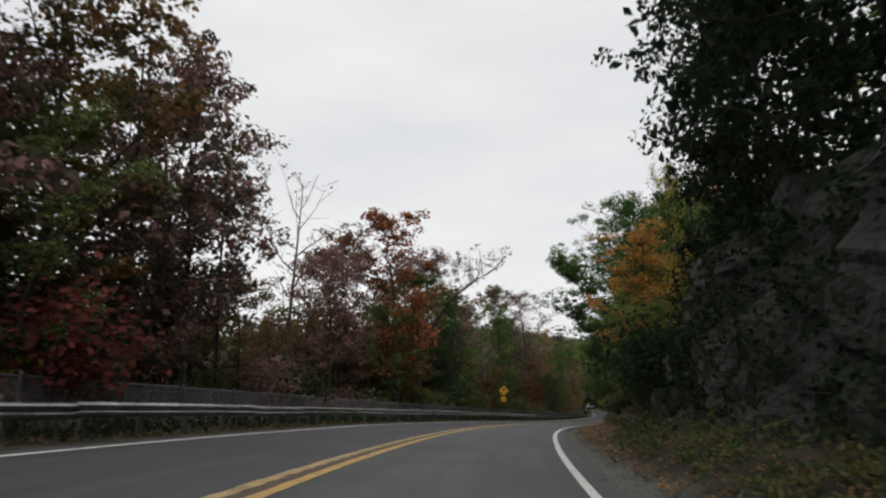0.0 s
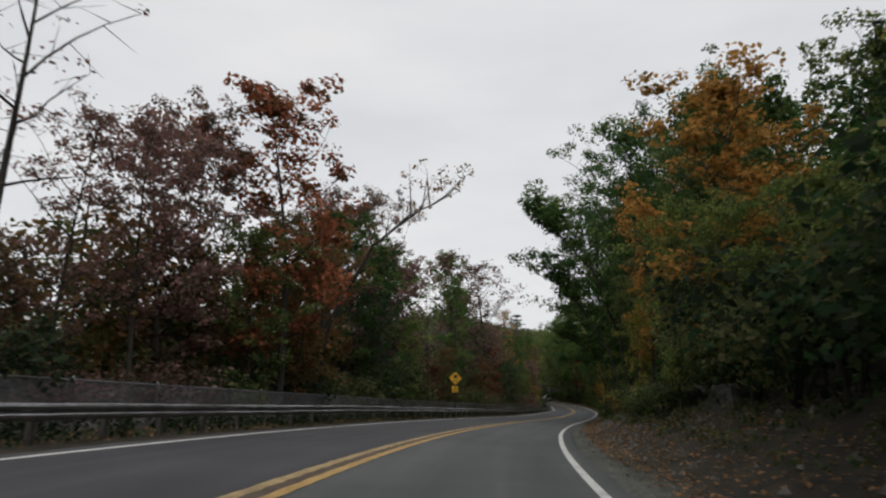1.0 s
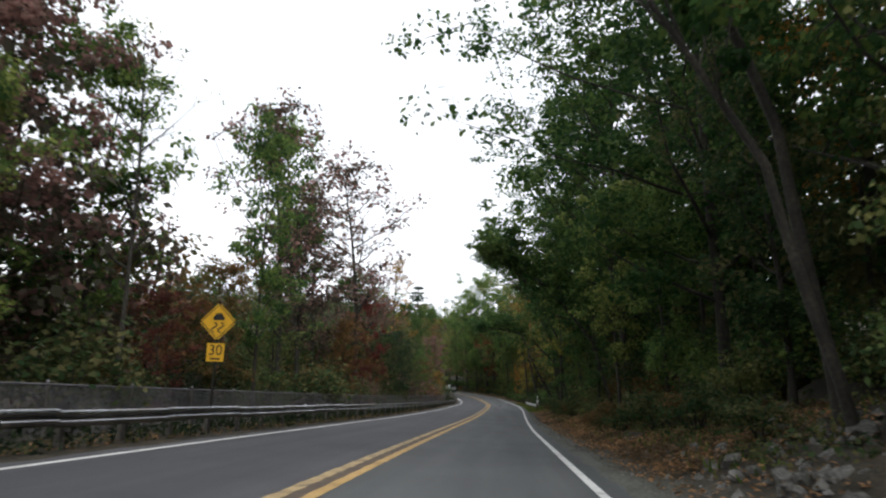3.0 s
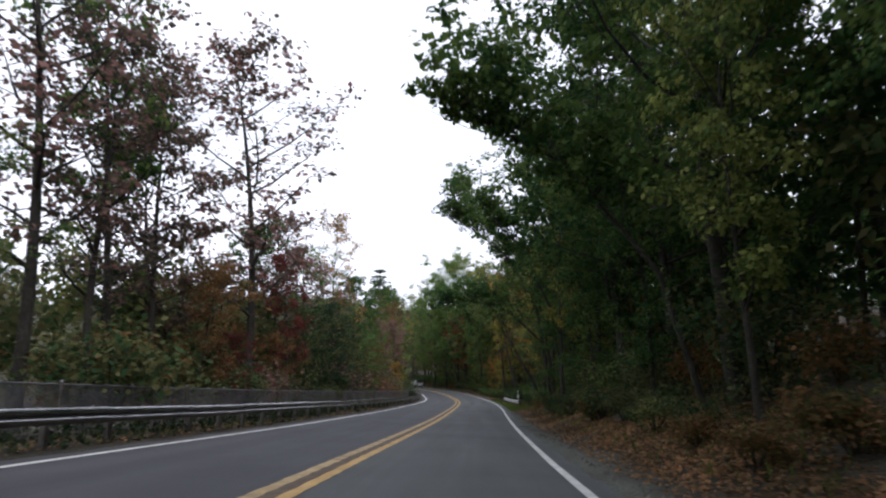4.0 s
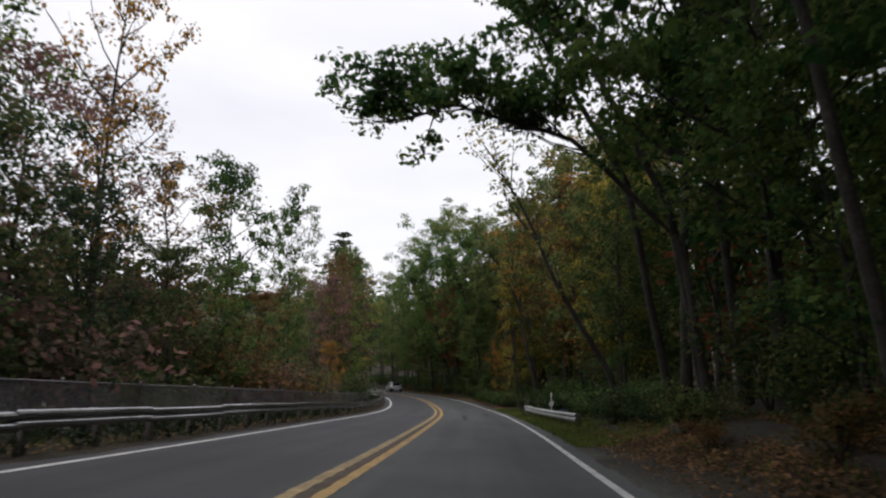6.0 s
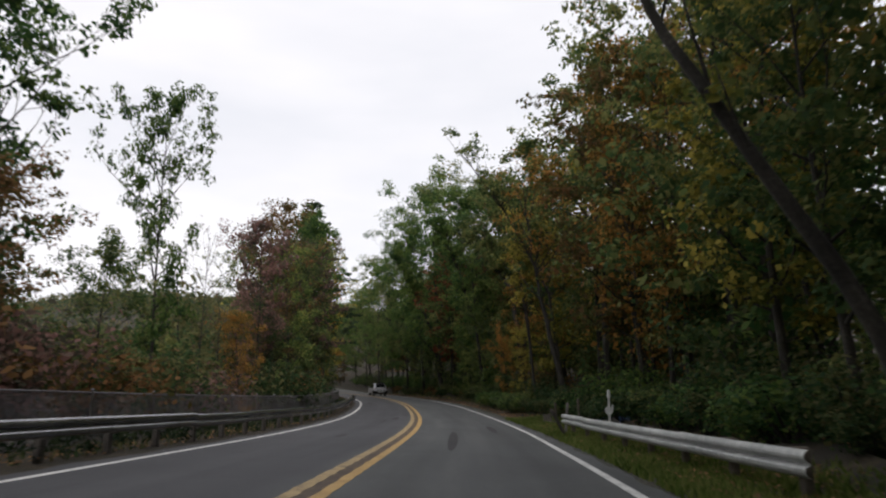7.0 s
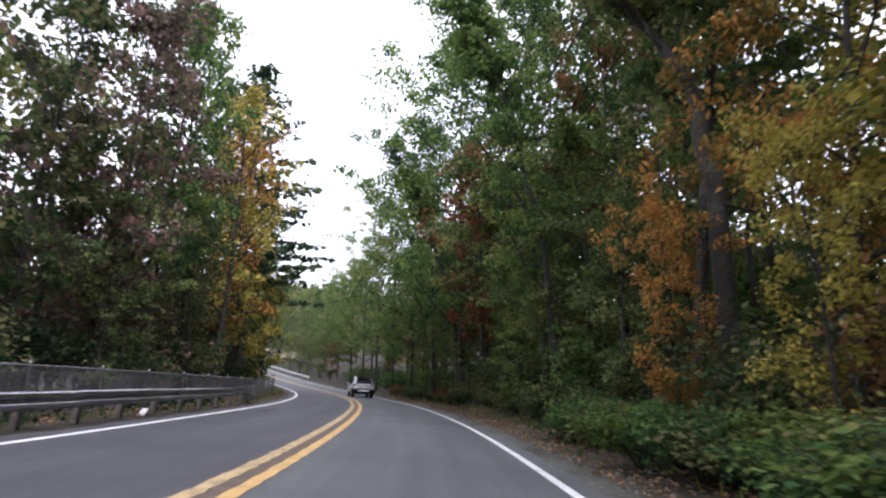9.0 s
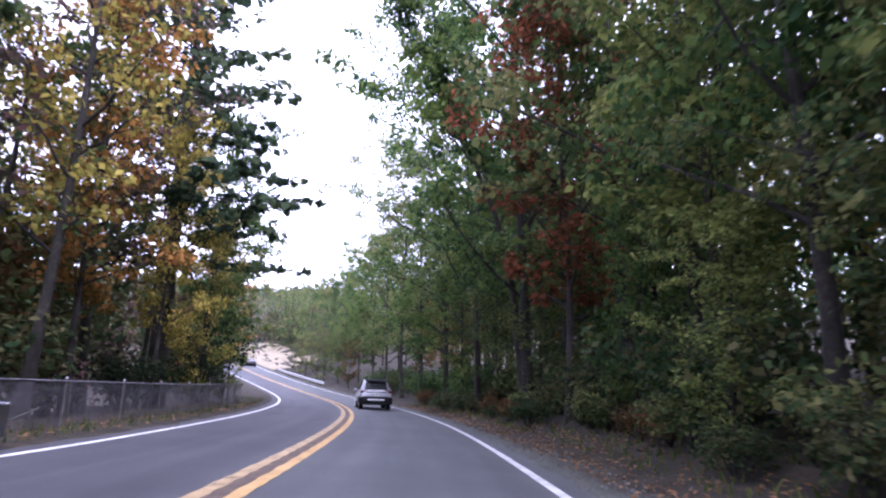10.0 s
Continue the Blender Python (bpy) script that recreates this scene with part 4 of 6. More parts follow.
def bent_tree(name, label, points, radius, twigs, leaves, colour, seed):
    """A tree with a trunk bent along points of (s, l, up), and twigs along its upper part."""
    rnd, rng = random.Random(seed), np.random.default_rng(seed)
    pts = [place(points[0][0], points[0][1], -0.3)] + [place(s, l) * 1.0 + Vector((0, 0, float(ground_z(points[0][0], points[0][1]) - ground_z(s, l)) + up)) for s, l, up in points[1:]]
    fine = []
    for i in range(len(pts) - 1):
        for k in range(4):
            fine.append(pts[i].lerp(pts[i + 1], k / 4) + Vector((rnd.uniform(-1, 1), rnd.uniform(-1, 1), 0)) * radius * 0.35)
    fine.append(pts[-1])
    n = len(fine)
    root = fine[0].copy()
    fine = [p - root for p in fine]
    verts, faces, tips = [], [], []
    tube(fine, [radius * (1 - 0.93 * i / (n - 1)) for i in range(n)], 8, verts, faces)
    for k in range(twigs):
        f = rnd.uniform(0.45, 1.0) * (n - 2)
        i = int(f)
        a = fine[i].lerp(fine[i + 1], f - i)
        along = (fine[i + 1] - fine[i]).normalized()
        d = (along + Vector((rnd.uniform(-1, 1), rnd.uniform(-1, 1), rnd.uniform(-0.2, 1)))).normalized()
        ln = rnd.uniform(0.9, 2.6)
        m, e = a + d * ln * 0.5, a + d * ln + Vector((0, 0, 0.3))
        tube([a, m, e], [max(radius * 0.22, 0.02), max(radius * 0.14, 0.012), 0.005], 5, verts, faces)
        for j in range(3):
            q = m.lerp(e, rnd.random())
            g = q + Vector((rnd.uniform(-0.6, 0.6), rnd.uniform(-0.6, 0.6), rnd.uniform(0, 0.6)))
            tube([q, g], [0.012, 0.003], 3, verts, faces)
            tips.append(tuple(g))
    ob = new(name)
    ob.location = root
    piece("trunk", mesh_of("trunk", verts, faces, BARK, shade=True), ob)
    if leaves:
        piece("crown", quads_mesh("crown", leaf_quads(tips, 0.5, leaves, 0.095, rng), LEAF[colour]), ob)
    return tagged(ob, label, "tree", "trees")


plant_left()
plant_right()
bent_tree("tree", "leaning bare tree limb with sparse russet leaves beyond the guardrail", [(47.5, -11.2, 0), (47.5, -10.3, 5.0), (47.6, -9.5, 6.5), (47.6, -8.0, 9.0), (47.4, -6.0, 10.5), (48.3, -3.5, 11.9)], 0.2, 16, 9, "russet", 3)
bent_tree("tree", "broken dead tree trunk with a stub limb", [(47.2, -10.9, 0), (47.3, -10.6, 5.0), (47.9, -10.6, 8.0), (48.1, -10.2, 9.6)], 0.15, 3, 0, "russet", 4)
bent_tree("tree", "dark leaning tree trunk with thin yellow leaves on the bank", [(126.2, 6.0, 0), (126.3, 5.3, 1.6), (126.4, 3.5, 5.2), (127.2, 1.9, 9.4), (128, 0.9, 11.8)], 0.17, 18, 14, "yellow", 5)
bent_tree("tree", "pale leaning tree trunk beside the verge", [(153.6, 6.7, 0), (154.2, 6.0, 3.4), (154.5, 5.4, 6.7), (154.1, 5.0, 8.8), (153.8, 4.5, 14.0)], 0.21, 14, 16, "orange", 6)
bent_tree("tree", "slim pale tree trunk with yellow leaves beside the verge", [(157.4, 5.5, 0), (157.4, 5.3, 4.0), (157.6, 4.9, 8.0), (157.8, 4.6, 13.0)], 0.11, 18, 20, "yellow", 7)
bent_tree("tree", "slim pale tree trunk with yellow leaves beside the verge", [(158.1, 5.6, 0), (158.0, 5.4, 4.5), (158.1, 5.3, 8.5), (158.2, 5.5, 13.0)], 0.1, 14, 20, "yellow", 8)


bent_tree("tree", "slender oak reaching over the road with dense dark green leaves", [(61.4, 5.6, 0), (61.2, 5.0, 5.0), (60.8, 3.4, 9.6), (60.6, 1.2, 12.2), (60.8, -0.3, 13.4)], 0.12, 58, 46, "green", 11)
bent_tree("tree", "slender oak reaching over the road with dense dark green leaves", [(60.2, 5.2, 0), (60.0, 4.2, 4.0), (59.8, 2.2, 7.6), (59.6, 0.0, 9.4)], 0.1, 34, 46, "deep", 12)
bent_tree("tree", "slender oak reaching over the road with dense dark green leaves", [(83.2, 5.8, 0), (83.2, 4.8, 3.5), (83.0, 2.6, 6.4), (82.8, 0.0, 7.8)], 0.09, 36, 46, "deep", 13)
bent_tree("tree", "slender oak reaching over the road with dense dark green leaves", [(117.2, 5.8, 0), (117.0, 5.3, 4.6), (116.4, 2.6, 7.2), (115.8, -0.4, 8.0), (115.6, -1.9, 7.5)], 0.12, 46, 40, "green", 14)
bent_tree("tree", "slender oak reaching over the road with dense dark green leaves", [(118.8, 6.2, 0), (118.6, 5.6, 6.0), (118.2, 3.0, 11.5), (118.0, -0.2, 14.4), (118.0, -2.2, 15.6)], 0.14, 54, 46, "deep", 15)
bent_tree("tree", "slender oak reaching over the road with dense dark green leaves", [(110.4, 6.0, 0), (110.2, 5.2, 6.5), (109.8, 3.0, 11.0), (109.6, 0.4, 13.6)], 0.13, 46, 46, "deep", 18)
bent_tree("tree", "slender oak reaching over the road with dense dark green leaves", [(122.2, 6.4, 0), (122.2, 5.4, 8.0), (122.4, 2.6, 14.0), (122.8, -0.6, 18.0), (123, -1.8, 19.6)], 0.15, 54, 46, "green", 19)
bent_tree("tree", "old dark oak with a crooked trunk and olive leaves", [(164.0, 6.3, 0), (164.0, 5.9, 5.6), (164.8, 5.9, 8.1), (165.2, 5.0, 10.0), (166.4, 4.0, 11.8), (167.6, 2.4, 13.0)], 0.24, 46, 40, "olive", 20)
bent_tree("tree", "slender oak reaching over the road with olive leaves", [(156.6, 7.2, 0), (156.2, 6.4, 7.0), (155.2, 3.4, 12.5), (154.0, 0.6, 15.8)], 0.11, 34, 26, "olive", 16)
bent_tree("tree", "slender oak reaching over the road with green leaves", [(173.6, 5.3, 0), (173.6, 4.4, 7.0), (173.8, 2.8, 12.5), (174.2, 0.9, 16.4)], 0.15, 54, 46, "green", 21)
bent_tree("tree", "slender oak reaching over the road with green leaves", [(193.8, 5.0, 0), (193.6, 4.2, 7.0), (193.2, 1.6, 13.0), (192.8, -1.0, 17.5)], 0.17, 44, 46, "green", 17)


def far_woods():
    """The wooded hills beyond, as one canopy of leaf clumps on the ground's outer rings."""
    rng = np.random.default_rng(12)
    me = ground.data
    co = np.empty(len(me.vertices) * 3)
    me.vertices.foreach_get("co", co)
    co = co.reshape(-1, 3)
    near, far = [], []
    for p in me.polygons:
        c = np.array(p.center)
        away = math.hypot(c[0] - 25, c[1] - 140)
        if (p.area < 60 and c[1] < 300) or away > 900 or c[1] < 150 or (c[1] < 300 and c[0] < 90 and c[0] > -90):
            continue
        q = co[list(p.vertices)]
        ahead = c[1] > 260 and abs(c[0] + 10) < 190
        close = ahead and away < 330
        n = int(min(p.area / (16 if close else 40 if ahead else 240) + rng.random(), 90))
        for u, v in rng.random((n, 2)):
            w = (q[0] * (1 - u) + q[1] * u) * (1 - v) + (q[3] * (1 - u) + q[2] * u) * v
            (near if close else far).append(w + (0, 0, rng.uniform(0.3, 6)))
    quads = [leaf_quads(np.array(a), r, 12, size, rng, 0.9) for a, r, size in ((near, 2.4, 0.5), (far, 3.6, 1.0)) if a]
    return quads_mesh("far_woods", np.concatenate(quads), LEAF["far"])


tagged(new("far_woods", far_woods()), "distant wooded hillside in pale green and yellow", "woods", kind="stuff")


def woods_behind(colour):
    """Trees deep in the wood, joined: slim trunks with loose crowns."""
    rng = np.random.default_rng(31)
    verts, faces, tips = [], [], []
    for s, l, h in BEHIND[colour]:
        p = place(s, l)
        r = 0.011 * h
        tube([p + Vector((0, 0, -0.3)), p + Vector((rng.normal() * 0.2, rng.normal() * 0.2, h * 0.5)), p + Vector((rng.normal() * 0.4, rng.normal() * 0.4, h * 0.95))], [r, r * 0.7, 0.03], 6, verts, faces)
        n = 44
        d = rng.normal(size=(n, 3))
        d /= np.linalg.norm(d, axis=1, keepdims=True)
        tips.append(np.array(p) + (0, 0, h * 0.56) + d * rng.uniform(0.5, 1.0, (n, 1)) * (h * 0.28, h * 0.28, h * 0.46))
    quads = leaf_quads(np.concatenate(tips), 1.1, 30, 0.155, rng)
    tagged(new("woods_trunks", mesh_of("woods_trunks", verts, faces, BARK)), "many slim dark tree trunks deep in the wood", "trunks", kind="stuff")
    tagged(new("woods_crowns", quads_mesh("woods_crowns", quads, LEAF[colour])), WORDS[colour] + " foliage of the wood behind the roadside trees", "foliage", kind="stuff")


for tint in [c for c in BEHIND if BEHIND[c]]:
    woods_behind(tint)


# ---------------------------------------------------------------- guardrails, fence, sign
def sweep(profile, s0, s1, offset, up, steps):
    """A closed profile of (out, height) carried along the road at an offset; out points to the carriageway's right."""
    verts, faces, n = [], [], len(profile)
    for i in range(steps + 1):
        s = s0 + (s1 - s0) * i / steps
        for o, z in profile:
            verts.append(place(s, offset(s) + o, 0) * 1.0)
            verts[-1].z = float(ground_z(s, offset(s))) + up(s) + z
    for i in range(steps):
        for k in range(n):
            q = (k + 1) % n
            faces.append((i * n + k, i * n + q, (i + 1) * n + q, (i + 1) * n + k))
    faces += [tuple(range(n - 1, -1, -1)), tuple(steps * n + k for k in range(n))]
    return verts, faces


WAVE = [(0.0, -0.156), (0.02, -0.152), (0.06, -0.125), (0.08, -0.09), (0.08, -0.052), (0.06, -0.03), (0.01, -0.014), (0.01, 0.008), (0.055, 0.035), (0.075, 0.06), (0.075, 0.09), (0.06, 0.125), (0.034, 0.15), (0.0, 0.156)]


def wave_profile(side):
    return [(o * side, z) for o, z in WAVE] + [((o - 0.006) * side, z) for o, z in reversed(WAVE)]


def box_mesh(name, sx, sy, sz, mat, bevel=0.01, centre=(0, 0, 0)):
    bm = bmesh.new()
    bmesh.ops.create_cube(bm, size=1)
    bmesh.ops.scale(bm, vec=(sx, sy, sz), verts=bm.verts)
    bmesh.ops.translate(bm, vec=centre, verts=bm.verts)
    if bevel:
        bmesh.ops.bevel(bm, geom=bm.edges[:], offset=bevel, segments=1, affect="EDGES")
    me = bpy.data.meshes.new(name)
    bm.to_mesh(me)
    bm.free()
    me.materials.append(mat)
    return me


def rod_mesh(name, r, h, mat, sides=10, top=None):
    bm = bmesh.new()
    bmesh.ops.create_cone(bm, cap_ends=True, segments=sides, radius1=r, radius2=r if top is None else top, depth=h)
    bmesh.ops.translate(bm, vec=(0, 0, h / 2), verts=bm.verts)
    me = bpy.data.meshes.new(name)
    bm.to_mesh(me)
    bm.free()
    me.materials.append(mat)
    return me


def rail_left(s):
    return left_at(s) - np.interp(s, ACROSS, [1.01, 1.02, 1.03, 1.02, 1.00, 0.96, 0.87, 0.75, 0.69, 0.74, 0.87, 1.00])


def guardrail(label, s0, s1, offset, side, top, post_mat, beam_mat):
    """Lapped W-beams of 3.81 m on steel posts; a beam's last end laps over the next."""
    rail = new("guardrail")
    base = place(s0, offset(s0))
    rail.location = base
    down = Matrix.Translation(-base)
    rnd = random.Random(int(s0 * 10) + 3)
    s = s0
    while s < s1 - 0.2:
        e = min(s + 3.81, s1)
        sag = rnd.uniform(-0.02, 0.02)
        verts, faces = sweep(wave_profile(side), s, e + 0.12, lambda q: offset(q) + 0.004 * side * math.sin(q), lambda q: top(q) - 0.156 + sag, 4)
        piece("beam", mesh_of("beam", verts, faces, beam_mat), rail, down)
        s = e
    post = box_mesh("post", 0.11, 0.15, 1.2, post_mat, 0.012, (0, 0, -0.63))
    block = box_mesh("block", 0.12, 0.12, 0.3, post_mat, 0.012)
    s = s0 + 0.5
    while s < s1:
        p = place(s, offset(s) - 0.2 * side, float(top(s)))
        m = Matrix.Translation(p - base) @ pose(0, 0, 0, rnd.uniform(-1.5, 1.5), rnd.uniform(-2, 2), math.degrees(turn_at(s)))
        ob = piece("post", post, rail, m)
        piece("block", block, ob, Matrix.Translation((0.12 * side, 0, -0.18)))
        s += 1.905
    return tagged(rail, label, "guardrail")


far_rail = guardrail("short light steel guardrail where the road climbs away", 246, 271, lambda s: right_at(s) + 1.0, -1, lambda s: 0.72 + 0 * s, WOOD, PALE_STEEL)
left_rail = guardrail("long galvanised steel guardrail with W-shaped beam on short posts", -38, 177.8, rail_left, 1, lambda s: np.interp(s, ACROSS, [0.74, 0.74, 0.74, 0.72, 0.73, 0.74, 0.72, 0.68, 0.65, 0.68, 0.72, 0.75]), DULL, GALV)
right_rail = guardrail("short galvanised guardrail with a battered end on the grass verge", 125.4, 139.6, lambda s: np.interp(s, [125, 139.6], [3.75, 3.25]), -1, lambda s: np.interp(s, [125, 139], [0.62, 0.64]), WOOD, PALE_STEEL)


def rail_terminal():
    """The boxy energy-absorbing head at the guardrail's end."""
    base = place(178.1, rail_left(178))
    ob = new("rail_terminal")
    ob.matrix_basis = Matrix.Translation(base) @ pose(0, 0, 0, 0, 0, math.degrees(turn_at(179)))
    for x, z, sx, sz in ((0.05, 0.64, 0.36, 0.06), (0.05, 0.2, 0.36, 0.06), (0.05, 0.42, 0.34, 0.05), (-0.12, 0.42, 0.04, 0.46), (0.22, 0.42, 0.04, 0.46)):
        piece("frame", box_mesh("frame", sx, 0.5, sz, GALV, 0.008, (x, 0.15, z)), ob)
    piece("face_plate", box_mesh("face_plate", 0.42, 0.03, 0.52, GALV, 0.008, (0.05, -0.12, 0.42)), ob)
    for z in (0.53, 0.3):
        piece("channel", box_mesh("channel", 0.06, 1.0, 0.05, GALV, 0.008, (0.06, -0.7, z)), ob)
    piece("leg", box_mesh("leg", 0.1, 0.1, 0.75, DULL, 0.01, (0, 0.1, 0.0)), ob)
    piece("cable", rod_mesh("cable", 0.015, 1.3, DULL, 6), ob, pose(0.02, 0.3, 0.28, -78, 0, 0))
    tagged(ob, "boxy steel end terminal at the end of the guardrail", "terminal")


rail_terminal()


def battered_end():
    for dx, ds, lean, roll, h in ((0.1, -0.25, -25, 12, 1.25), (0.0, -1.1, 20, -28, 1.15)):
        p = place(139.8 + ds, 3.15 + dx)
        ob = new("strut")
        ob.matrix_basis = Matrix.Translation(p) @ pose(0, 0, -0.1, lean, roll, math.degrees(turn_at(140)))
        piece("bar", box_mesh("bar", 0.07, 0.05, h, DULL, 0.008, (0, 0, h / 2)), ob)
        piece("flange", box_mesh("flange", 0.1, 0.012, h, DULL, 0.002, (0, 0.03, h / 2)), ob)
        tagged(ob, "bent steel strut leaning at the guardrail's end", "strut", "bent struts")
    ob = new("marker_post")
    ob.matrix_basis = Matrix.Translation(place(139.6, 4.75)) @ pose(0, 0, -0.1, 0, 2, math.degrees(turn_at(140)))
    piece("stake", box_mesh("stake", 0.075, 0.03, 1.3, WHITE_PAINT, 0.008, (0, 0, 0.65)), ob)
    piece("tip", rod_mesh("tip", 0.062, 0.22, WHITE_PAINT, 12, 0.04), ob, pose(0, 0, 1.24))
    piece("disc", rod_mesh("disc", 0.135, 0.03, WHITE_PAINT, 20), ob, pose(-0.01, 0.0, 0.78, 90, 0, 0))
    piece("clip", box_mesh("clip", 0.05, 0.05, 0.2, WHITE_PAINT, 0.01, (0.11, -0.03, 0.88)), ob)
    tagged(ob, "white roadside marker post with a small bracket", "post")
    for s, l, h in ((147.2, 4.35, 0.95), (143.6, 4.6, 1.15)):
        ob = new("wooden_post")
        ob.matrix_basis = Matrix.Translation(place(s, l)) @ pose(0, 0, -0.1, 2, -3, 10)
        piece("shaft", box_mesh("shaft", 0.09, 0.09, h, WOOD, 0.02, (0, 0, h / 2)), ob)
        tagged(ob, "weathered grey wooden post in the verge", "post", "wooden posts")


battered_end()


def chain_fence():
    """Chain-link panels of 3 m between steel posts, on a line behind the guardrail."""
    fence = new("chain_link_fence")
    origin = place(-36, left_at(-36) - 2.7)
    fence.location = origin
    H, W, g = 1.12, 3.0, 0.056
    quads, t = [], 0.0072
    for sign in (1, -1):
        c = -H
        while c < W + H:
            a, b = max(0.0, c), min(W, c + H)
            if b > a:
                za, zb = (a - c), (b - c)
                if sign < 0:
                    za, zb = H - za, H - zb
                d = t * 0.9
                quads.append([(0.002 * sign, a - d, za), (0.002 * sign, a + d, za), (0.002 * sign, b + d, zb), (0.002 * sign, b - d, zb)])
            c += g
    fabric = quads_mesh("fabric", quads, WIRE)
    post = rod_mesh("post", 0.032, 1.28, DULL, 10)
    cap = rod_mesh("cap", 0.042, 0.05, WIRE, 10, 0.015)
    bar = rod_mesh("top_rail", 0.02, 3.02, WIRE, 8)
    rnd = random.Random(2)
    s = -36.0
    off = lambda q: left_at(q) - np.interp(q, [-40, 150, 180, 205], [2.75, 2.5, 2.0, 1.7])
    lift = lambda q: float(np.interp(q, [-40, 0, 60, 90, 110, 140, 160, 175, 190, 205], [0.02, 0.05, -0.04, 0.0, 0.02, -0.04, -0.12, -0.18, -0.22, -0.15]))
    while s < 204:
        a, b = place(s, off(s), lift(s)) - origin, place(s + 3, off(s + 3), lift(s + 3)) - origin
        d = b - a
        m = Matrix.Translation(a) @ Matrix.Rotation(math.atan2(-d.x, d.y), 4, "Z") @ Matrix.Shear("XZ", 4, (0, 0)) @ Matrix.Rotation(math.atan2(d.z, math.hypot(d.x, d.y)), 4, "X")
        k = Matrix.Diagonal((1, d.length / 3.0, 1, 1))
        tagged(piece("fabric", fabric, fence, m @ Matrix.Translation((0, 0, 0.06)) @ k), kind="stuff")
        piece("top_rail", bar, fence, m @ Matrix.Translation((0, 0, 1.17)) @ pose(0, 0, 0, -90, 0, 0) @ Matrix.Diagonal((1, 1, d.length / 3.0, 1)))
        ob = piece("post", post, fence, Matrix.Translation(a + Vector((0, 0, -0.05))) @ pose(0, 0, 0, rnd.uniform(-2, 2), rnd.uniform(-2, 2), 0))
        piece("cap", cap, ob, pose(0, 0, 1.27))
        s += 3.0
    tagged(fence, "grey chain-link fence with steel posts behind the guardrail", "fence")


chain_fence()

SIGN_YELLOW = mottled("sign_yellow", [(0.3, (0.5, 0.27, 0.02)), (0.5, (0.68, 0.38, 0.025)), (0.7, (0.75, 0.44, 0.04))], 2, 12, 0.4, 0, 0.05, 0.001)
SIGN_BLACK = mottled("sign_black", [(0.3, (0.01, 0.01, 0.01)), (0.5, (0.016, 0.016, 0.016)), (0.7, (0.025, 0.025, 0.025))], 3, 15, 0.5)


def flat_mesh(name, outline, thick, mat):
    """A plate cut to an outline of (x, z), its face towards -y."""
    bm = bmesh.new()
    f = bm.faces.new([bm.verts.new((x, 0, z)) for x, z in outline])
    out = bmesh.ops.extrude_face_region(bm, geom=[f])
    bmesh.ops.translate(bm, vec=(0, thick, 0), verts=[v for v in out["geom"] if isinstance(v, bmesh.types.BMVert)])
    bmesh.ops.recalc_face_normals(bm, faces=bm.faces)
    me = bpy.data.meshes.new(name)
    bm.to_mesh(me)
    bm.free()
    me.materials.append(mat)
    return me


def stroke(points, width):
    """The outline of a bent stroke."""
    a, b = [], []
    for i, p in enumerate(points):
        p0, p1 = Vector(points[max(i - 1, 0)]), Vector(points[min(i + 1, len(points) - 1)])
        d = (p1 - p0).normalized()
        nrm = Vector((-d.y, d.x)) * width / 2
        a.append(tuple(Vector(p) + nrm))
        b.append(tuple(Vector(p) - nrm))
    return a + b[::-1]


